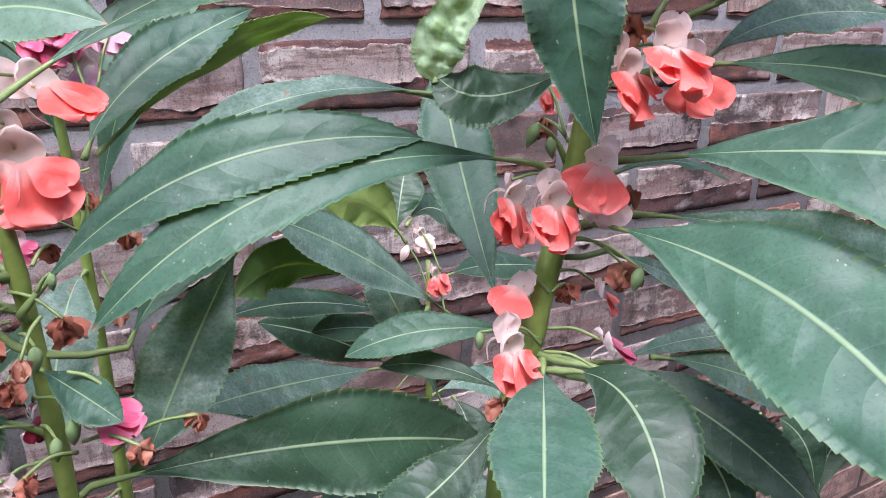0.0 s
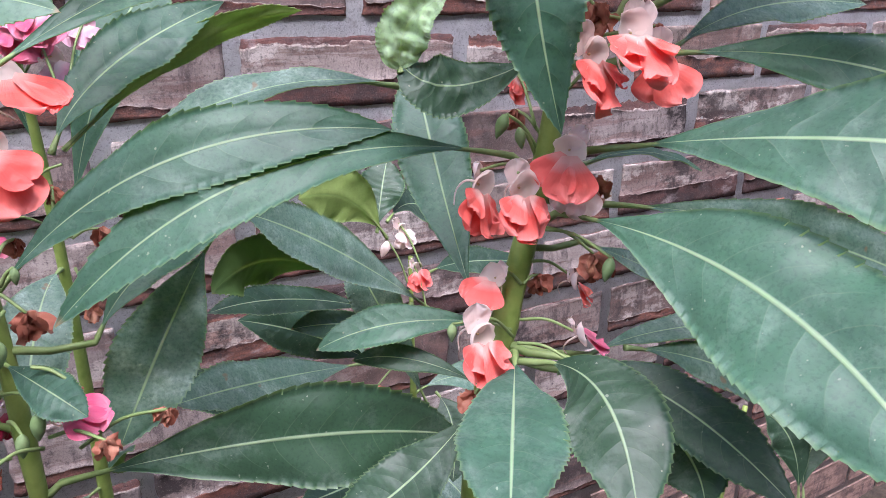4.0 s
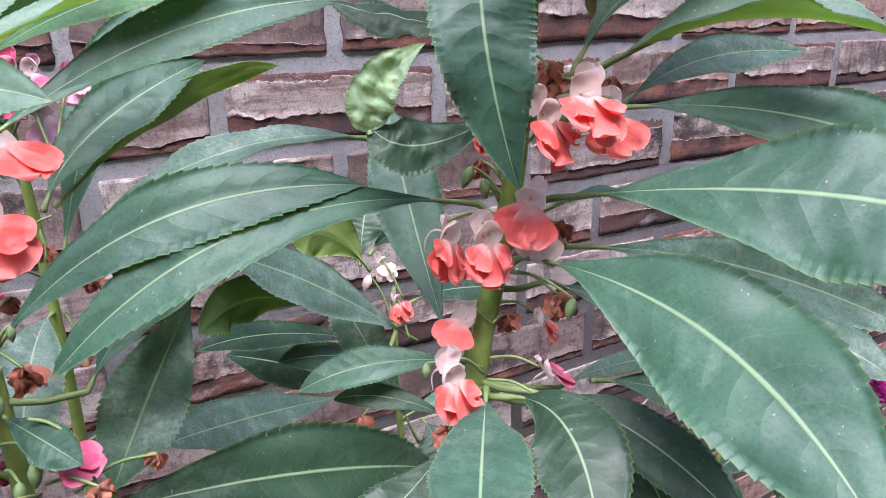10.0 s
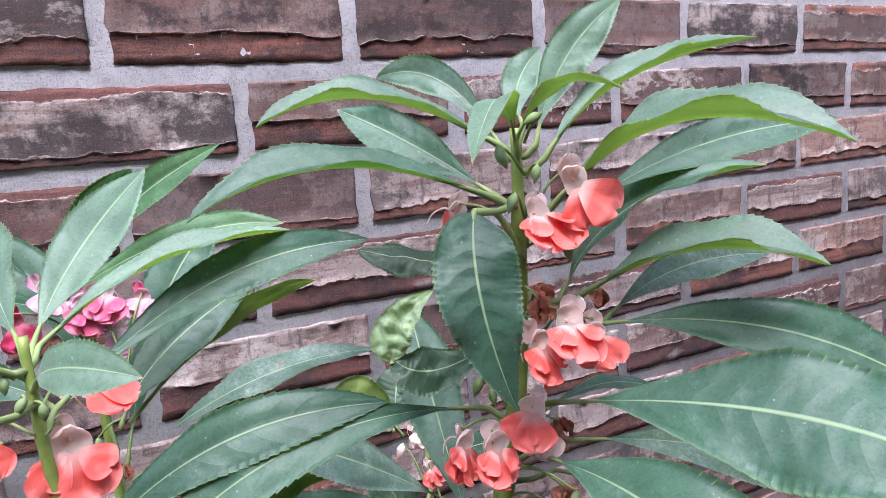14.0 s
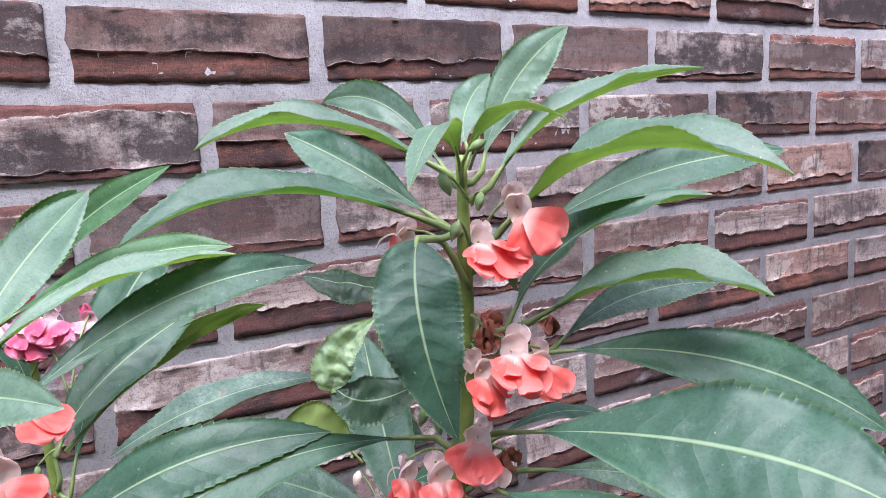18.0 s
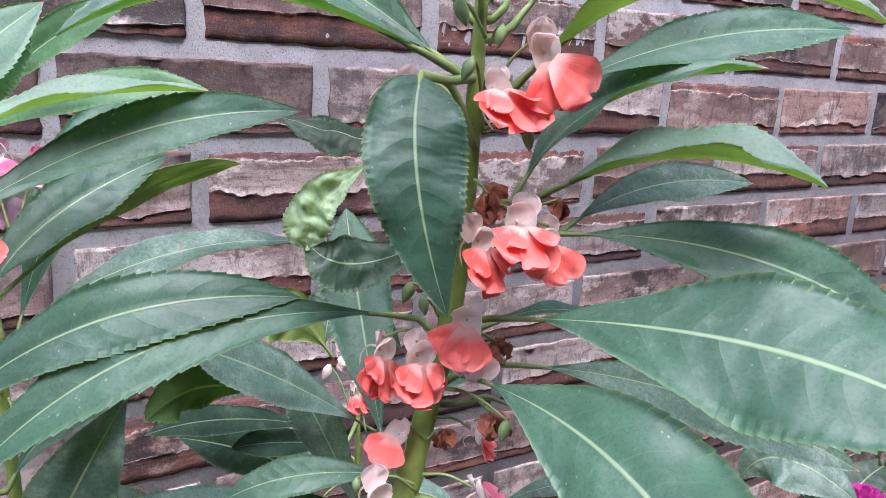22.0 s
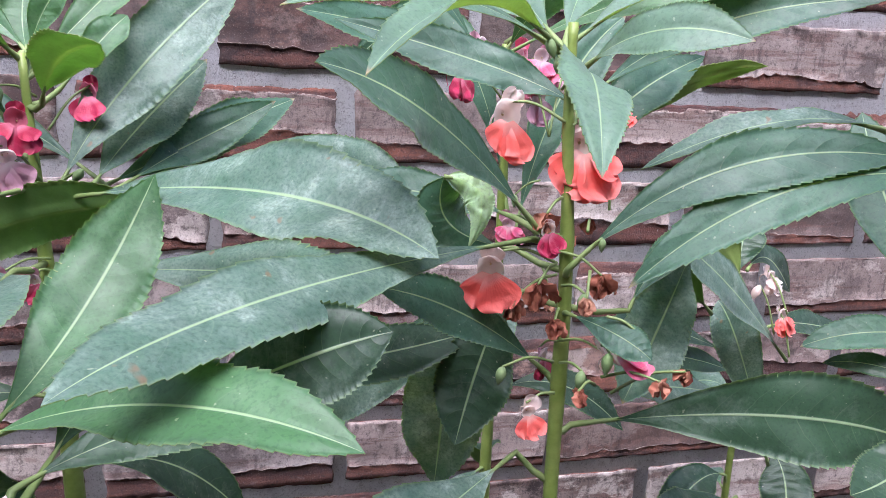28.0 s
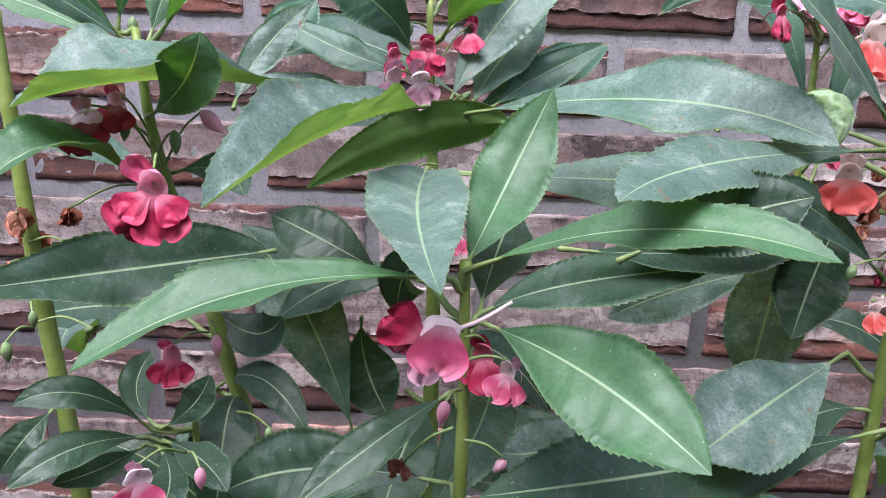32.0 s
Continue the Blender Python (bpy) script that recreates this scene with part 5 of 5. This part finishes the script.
# flowers, pods and spent flowers
flower(A, (0.107, 0.124, 0.561), 0.0180, 5, -22, CORAL, PALE, (0.110, 0.136, 0.550), 1, tilt=0)
flower(A, (0.120, 0.119, 0.571), 0.0178, -20, 0, CORAL, PALE, (0.111, 0.137, 0.558), 0.7, tilt=40)
flower(A, (0.099, 0.172, 0.559), 0.0165, 20, 5, CORAL, PALE, (0.108, 0.137, 0.552), 0.6, tilt=-50)
flower(A, (0.104, 0.124, 0.516), 0.0172, 10, 5, CORAL, PALE, (0.111, 0.142, 0.523), 1, tilt=0)
flower(A, (0.115, 0.120, 0.522), 0.0180, -10, -18, CORAL, PALE, (0.112, 0.142, 0.524), 0.8, tilt=0)
flower(A, (0.131, 0.125, 0.515), 0.0150, -45, 10, CORAL, PALE, (0.114, 0.145, 0.519), 0.6, tilt=10)
flower(A, (0.082, 0.144, 0.478), 0.0162, 15, 8, CORAL, PALE, (0.107, 0.151, 0.479), 0.8, tilt=-18)
flower(A, (0.091, 0.135, 0.478), 0.0164, 0, 6, CORAL, PALE, (0.108, 0.150, 0.479), 0.8, tilt=0)
flower(A, (0.107, 0.135, 0.488), 0.0165, -40, 0, CORAL, PALE, (0.109, 0.150, 0.479), 0.2, tilt=-20)
flower(A, (0.115, 0.140, 0.477), 0.0123, -35, 0, PALE, PALE, (0.108, 0.149, 0.476), 0.6)
flower(A, (0.077, 0.133, 0.435), 0.0168, 12, 5, CORAL, PALE, (0.096, 0.142, 0.429), 1, tilt=-10)
flower(A, (0.090, 0.147, 0.447), 0.0126, -70, 5, CORAL, PALE, (0.101, 0.146, 0.445), 0.6, tilt=-30)
flower(A, (0.116, 0.131, 0.428), 0.0125, 65, 5, ROSE, PALE, (0.099, 0.143, 0.434), 0.6, tilt=25)
flower(A, (0.122, 0.144, 0.441), 0.0105, 45, 5, CORAL, PALE, (0.104, 0.147, 0.452), 0.6, tilt=10)
flower(A, (0.110, 0.167, 0.507), 0.0101, 20, 10, CORAL, PALE, (0.110, 0.155, 0.494), 0.8)
wilted(A, (0.126, 0.155, 0.530), 0.0158, (0.115, 0.154, 0.505), WILT, 1)
wilted(A, (0.157, 0.154, 0.524), 0.0112, (0.120, 0.154, 0.504), WILT, 2)
wilted(A, (0.108, 0.164, 0.498), 0.0092, (0.111, 0.154, 0.492), WILT, 3)
wilted(A, (0.120, 0.134, 0.456), 0.0126, (0.107, 0.145, 0.464), WILT, 4)
wilted(A, (0.080, 0.139, 0.414), 0.0099, (0.095, 0.141, 0.424), WILT, 5)
wilted(A, (0.127, 0.145, 0.477), 0.0110, (0.111, 0.150, 0.482), WILT, 6)
wilted(A, (0.109, 0.148, 0.446), 0.0094, (0.102, 0.146, 0.445), WILT, 7)
wilted(A, (0.112, 0.134, 0.531), 0.0125, (0.110, 0.139, 0.535), WILT, 8)
wilted(A, (0.100, 0.126, 0.411), 0.0081, (0.093, 0.137, 0.414), WILT, 9)
wilted(A, (0.071, 0.143, 0.398), 0.0082, (0.092, 0.137, 0.410), WILT, 10)
pod(A, (0.097, 0.155, 0.495), 0.0084, (0.110, 0.152, 0.486), 20)
pod(A, (0.100, 0.149, 0.492), 0.0069, (0.109, 0.152, 0.484), -10)
pod(A, (0.120, 0.127, 0.453), 0.0084, (0.106, 0.146, 0.463), 10)
pod(A, (0.106, 0.128, 0.422), 0.0065, (0.097, 0.141, 0.427), 30)
pod(A, (0.079, 0.152, 0.430), 0.0066, (0.096, 0.143, 0.431), 0)
pod(A, (0.095, 0.127, 0.583), 0.0084, (0.107, 0.133, 0.577), -20)
pod(A, (0.096, 0.124, 0.568), 0.0073, (0.107, 0.133, 0.561), 20)
pod(A, (0.105, 0.123, 0.595), 0.0069, (0.109, 0.134, 0.587), 60)
pod(A, (0.117, 0.122, 0.549), 0.0072, (0.111, 0.138, 0.550), -10)
pod(A, (0.104, 0.121, 0.577), 0.0065, (0.108, 0.132, 0.575), 10)
flower(B, (-0.042, 0.201, 0.490), 0.0238, 5, 10, CORAL, PALE, (-0.049, 0.194, 0.501), 1, tilt=5)
flower(B, (-0.032, 0.215, 0.507), 0.0210, 50, 0, CORAL, PALE, (-0.050, 0.196, 0.508), 0.7, tilt=40)
flower(B, (-0.071, 0.204, 0.500), 0.0180, 15, 5, CORAL, PALE, (-0.052, 0.194, 0.502), 0.7, tilt=0)
flower(B, (-0.076, 0.193, 0.449), 0.0165, -20, 28, CORAL, PALE, (-0.051, 0.193, 0.452), 0.5, tilt=-8)
flower(B, (-0.058, 0.187, 0.464), 0.0097, 15, 5, CRIMSON, PALE, (-0.052, 0.192, 0.468), 0.7)
flower(B, (-0.033, 0.175, 0.422), 0.0145, 60, -10, ROSE, PALE, (-0.048, 0.191, 0.423), 0.6, tilt=30)
flower(B, (-0.061, 0.184, 0.397), 0.0107, 10, 10, CORAL, PALE, (-0.049, 0.189, 0.403), 0.7)
flower(B, (-0.049, 0.204, 0.410), 0.0105, 40, 10, CRIMSON, PINK, (-0.048, 0.193, 0.422), 0.6)
wilted(B, (-0.038, 0.183, 0.450), 0.0114, (-0.050, 0.194, 0.456), WILT, 21)
wilted(B, (-0.061, 0.184, 0.447), 0.0131, (-0.051, 0.193, 0.452), WILT, 22)
wilted(B, (-0.067, 0.190, 0.440), 0.0114, (-0.051, 0.192, 0.448), WILT, 23)
wilted(B, (-0.054, 0.183, 0.434), 0.0095, (-0.049, 0.192, 0.435), WILT, 24)
wilted(B, (-0.058, 0.189, 0.471), 0.0094, (-0.051, 0.193, 0.476), WILT, 25)
wilted(B, (-0.030, 0.167, 0.434), 0.0069, (-0.039, 0.174, 0.438), WILT, 26)
wilted(B, (-0.049, 0.170, 0.446), 0.0080, (-0.043, 0.182, 0.452), WILT, 27)
wilted(B, (-0.007, 0.171, 0.417), 0.0076, (-0.031, 0.180, 0.406), WILT, 28)
wilted(B, (-0.025, 0.158, 0.420), 0.0076, (-0.038, 0.175, 0.415), WILT, 29)
wilted(B, (-0.053, 0.161, 0.417), 0.0073, (-0.040, 0.175, 0.412), WILT, 30)
wilted(B, (-0.026, 0.208, 0.478), 0.0076, (-0.027, 0.204, 0.469), WILT, 31)
wilted(B, (-0.038, 0.197, 0.467), 0.0072, (-0.043, 0.187, 0.465), WILT, 32)
pod(B, (-0.046, 0.179, 0.441), 0.0082, (-0.049, 0.191, 0.444), 5)
pod(B, (-0.072, 0.185, 0.413), 0.0076, (-0.050, 0.190, 0.415), 10)
pod(B, (-0.045, 0.177, 0.413), 0.0080, (-0.048, 0.189, 0.415), 5)
pod(B, (-0.040, 0.168, 0.423), 0.0085, (-0.039, 0.175, 0.427), 5)
pod(B, (-0.063, 0.185, 0.526), 0.0070, (-0.055, 0.194, 0.522), -20)
pod(B, (-0.054, 0.182, 0.516), 0.0070, (-0.054, 0.195, 0.513), 30)
pod(B, (-0.048, 0.187, 0.511), 0.0063, (-0.051, 0.195, 0.512), 0)
pod(B, (-0.058, 0.191, 0.521), 0.0063, (-0.051, 0.197, 0.519), 0)
pod(B, (-0.039, 0.183, 0.461), 0.0052, (-0.043, 0.185, 0.458), 0)
flower(H, (-0.028, 0.320, 0.516), 0.0177, 10, 5, ROSE, PINK, (-0.029, 0.326, 0.500), 1)
flower(H, (-0.058, 0.318, 0.513), 0.0164, 30, 10, CRIMSON, CRIMSON, (-0.030, 0.326, 0.500), 0.6)
flower(H, (-0.017, 0.314, 0.521), 0.0164, -30, 5, ROSE, PINK, (-0.029, 0.327, 0.503), 0.8)
flower(H, (-0.043, 0.329, 0.524), 0.0160, 20, -10, PINK, PINK, (-0.030, 0.328, 0.505), 0.7)
flower(H, (-0.015, 0.320, 0.502), 0.0160, 20, 10, PINK, PINK, (-0.030, 0.324, 0.491), 0.7)
flower(H, (-0.025, 0.323, 0.521), 0.0172, 0, 0, PINK, ROSE, (-0.014, 0.302, 0.486), 1)
flower(H, (-0.001, 0.320, 0.516), 0.0130, -20, 0, PINK, ROSE, (-0.014, 0.302, 0.486), 1)
flower(H, (-0.048, 0.257, 0.450), 0.0109, 0, 0, ROSE, PINK, (-0.023, 0.287, 0.439), 0.8)
wilted(H, (-0.018, 0.274, 0.412), 0.0103, (-0.021, 0.281, 0.426), WILT, 41)
wilted(H, (-0.010, 0.281, 0.441), 0.0103, (-0.020, 0.285, 0.437), WILT, 42)
pod(H, (-0.031, 0.298, 0.454), 0.0069, (-0.019, 0.296, 0.465), 0)
flower(C, (-0.243, 0.265, 0.488), 0.0147, 10, 0, CRIMSON, CRIMSON, (-0.239, 0.276, 0.471), 0.9)
flower(C, (-0.259, 0.258, 0.476), 0.0144, 35, 30, PINK, PINK, (-0.239, 0.275, 0.466), 0.5)
flower(C, (-0.246, 0.257, 0.476), 0.0144, 20, 35, PINK, PINK, (-0.238, 0.275, 0.465), 0.5)
flower(C, (-0.259, 0.265, 0.485), 0.0122, 40, 10, CRIMSON, CRIMSON, (-0.239, 0.277, 0.474), 0.5)
flower(C, (-0.222, 0.292, 0.498), 0.0132, -30, 10, CRIMSON, CRIMSON, (-0.237, 0.285, 0.485), 0.6)
flower(C, (-0.226, 0.254, 0.404), 0.0113, 0, 10, ROSE, PINK, (-0.233, 0.261, 0.412), 0.5)
flower(C, (-0.250, 0.256, 0.429), 0.0112, 0, 20, PINK, PINK, (-0.236, 0.268, 0.436), 0.5)
flower(C, (-0.239, 0.256, 0.429), 0.0099, 0, 20, CRIMSON, PINK, (-0.235, 0.266, 0.431), 0.5)
wilted(C, (-0.217, 0.254, 0.434), 0.0134, (-0.236, 0.262, 0.427), WILT, 51)
pod(C, (-0.224, 0.270, 0.469), 0.0076, (-0.234, 0.275, 0.461), 40)
pod(C, (-0.252, 0.278, 0.499), 0.0076, (-0.241, 0.288, 0.498), 0)
wilted(C, (-0.235, 0.254, 0.394), 0.0096, (-0.231, 0.256, 0.403), WILT, 52)
side_flower(F, (-0.235, 0.114, 0.409), 0.0172, (-0.212, 0.124, 0.418))
pedicel(F, (-0.232, 0.123, 0.412), (-0.226, 0.140, 0.401), 0.0005, 0.1)
flower(F, (-0.218, 0.147, 0.388), 0.0139, -20, 10, CRIMSON, CRIMSON, (-0.225, 0.140, 0.399), 0.5)
flower(F, (-0.210, 0.136, 0.387), 0.0114, -40, 10, ROSE, PINK, (-0.225, 0.139, 0.391), 0.6)
pod(F, (-0.232, 0.124, 0.379), 0.0092, (-0.226, 0.137, 0.381), 10, ROSE, "bud")
pod(F, (-0.211, 0.137, 0.352), 0.0079, (-0.224, 0.135, 0.363), 30, ROSE, "bud")
wilted(F, (-0.245, 0.137, 0.352), 0.0099, (-0.228, 0.136, 0.367), WILT, 61)
flower(D, (-0.336, 0.163, 0.439), 0.0215, 14, 16, CRIMSON, ROSE, (-0.357, 0.229, 0.431), 1)
flower(D, (-0.382, 0.216, 0.457), 0.0175, 40, 40, CRIMSON, PINK, (-0.364, 0.234, 0.450), 0.5)
flower(D, (-0.372, 0.223, 0.463), 0.0142, 0, 10, CRIMSON, ROSE, (-0.364, 0.235, 0.452), 0.5)
pod(D, (-0.333, 0.226, 0.458), 0.0144, (-0.356, 0.231, 0.438), -50, ROSE, "bud")
pod(D, (-0.364, 0.211, 0.385), 0.0117, (-0.346, 0.221, 0.387), 80, ROSE, "bud")
flower(D, (-0.348, 0.203, 0.358), 0.0147, 10, 10, CRIMSON, ROSE, (-0.337, 0.220, 0.364), 0.6)
pod(D, (-0.332, 0.214, 0.360), 0.0113, (-0.336, 0.221, 0.369), 0, ROSE, "bud")
pod(D, (-0.370, 0.225, 0.453), 0.0096, (-0.363, 0.233, 0.445), 10)
pod(D, (-0.348, 0.223, 0.449), 0.0106, (-0.360, 0.232, 0.441), 0)
pod(D, (-0.374, 0.252, 0.495), 0.0101, (-0.375, 0.255, 0.485), 0)
pod(D, (-0.307, 0.202, 0.323), 0.0086, (-0.323, 0.210, 0.330), 0)
wilted(D, (-0.395, 0.221, 0.419), 0.0110, (-0.359, 0.228, 0.429), WILT, 71)
flower(D, (-0.338, 0.135, 0.342), 0.0139, 30, 15, ROSE, PINK, (-0.331, 0.165, 0.336), 0.6)
pod(D, (-0.319, 0.145, 0.338), 0.0093, (-0.330, 0.165, 0.336), 0, ROSE, "bud")
pod(E, (-0.408, 0.185, 0.367), 0.0096, (-0.409, 0.207, 0.369), 0)
pod(E, (-0.398, 0.189, 0.380), 0.0078, (-0.410, 0.209, 0.378), 0)
pod(E, (-0.390, 0.207, 0.406), 0.0066, (-0.412, 0.217, 0.404), 70)
pod(E, (-0.380, 0.197, 0.373), 0.0066, (-0.408, 0.207, 0.371), 60)
wilted(E, (-0.412, 0.211, 0.419), 0.0142, (-0.415, 0.219, 0.411), WILT, 81)
wilted(E, (-0.413, 0.205, 0.399), 0.0118, (-0.413, 0.214, 0.395), WILT, 82)
wilted(E, (-0.413, 0.225, 0.406), 0.0114, (-0.420, 0.232, 0.393), WILT, 83)
flower(G, (0.155, 0.320, 0.377), 0.0138, 20, 5, CORAL, PALE, (0.157, 0.310, 0.356), 1)
flower(G, (0.151, 0.331, 0.399), 0.0131, 20, 5, PALE, PALE, (0.158, 0.319, 0.380), 0.8)
pod(G, (0.137, 0.324, 0.393), 0.0109, (0.150, 0.318, 0.368), 20, PALE, "bud")
wilted(G, (0.121, 0.303, 0.320), 0.0144, (0.144, 0.306, 0.331), WILT, 91)
pompom(J, (0.494, 0.194, 0.278), 0.0357, (0.513, 0.202, 0.228))
pompom(J, (0.491, 0.209, 0.285), 0.0192, (0.507, 0.209, 0.237))
pedicel(A, (0.109, 0.138, 0.545), (0.085, 0.130, 0.565), 0.0011, 0.25)

# older leaves low on the stems, with shade put into their deep green
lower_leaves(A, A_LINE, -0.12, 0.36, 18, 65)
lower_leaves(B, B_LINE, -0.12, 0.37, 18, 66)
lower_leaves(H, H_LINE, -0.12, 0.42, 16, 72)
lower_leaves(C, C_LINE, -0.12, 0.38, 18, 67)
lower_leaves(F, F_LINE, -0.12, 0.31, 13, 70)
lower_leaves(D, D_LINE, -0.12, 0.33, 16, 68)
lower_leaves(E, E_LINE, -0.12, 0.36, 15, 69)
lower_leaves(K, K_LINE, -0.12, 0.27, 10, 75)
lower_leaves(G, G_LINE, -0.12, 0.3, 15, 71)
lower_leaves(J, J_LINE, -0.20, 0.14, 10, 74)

# ---- the bricks of the wall ----
lay_bricks()
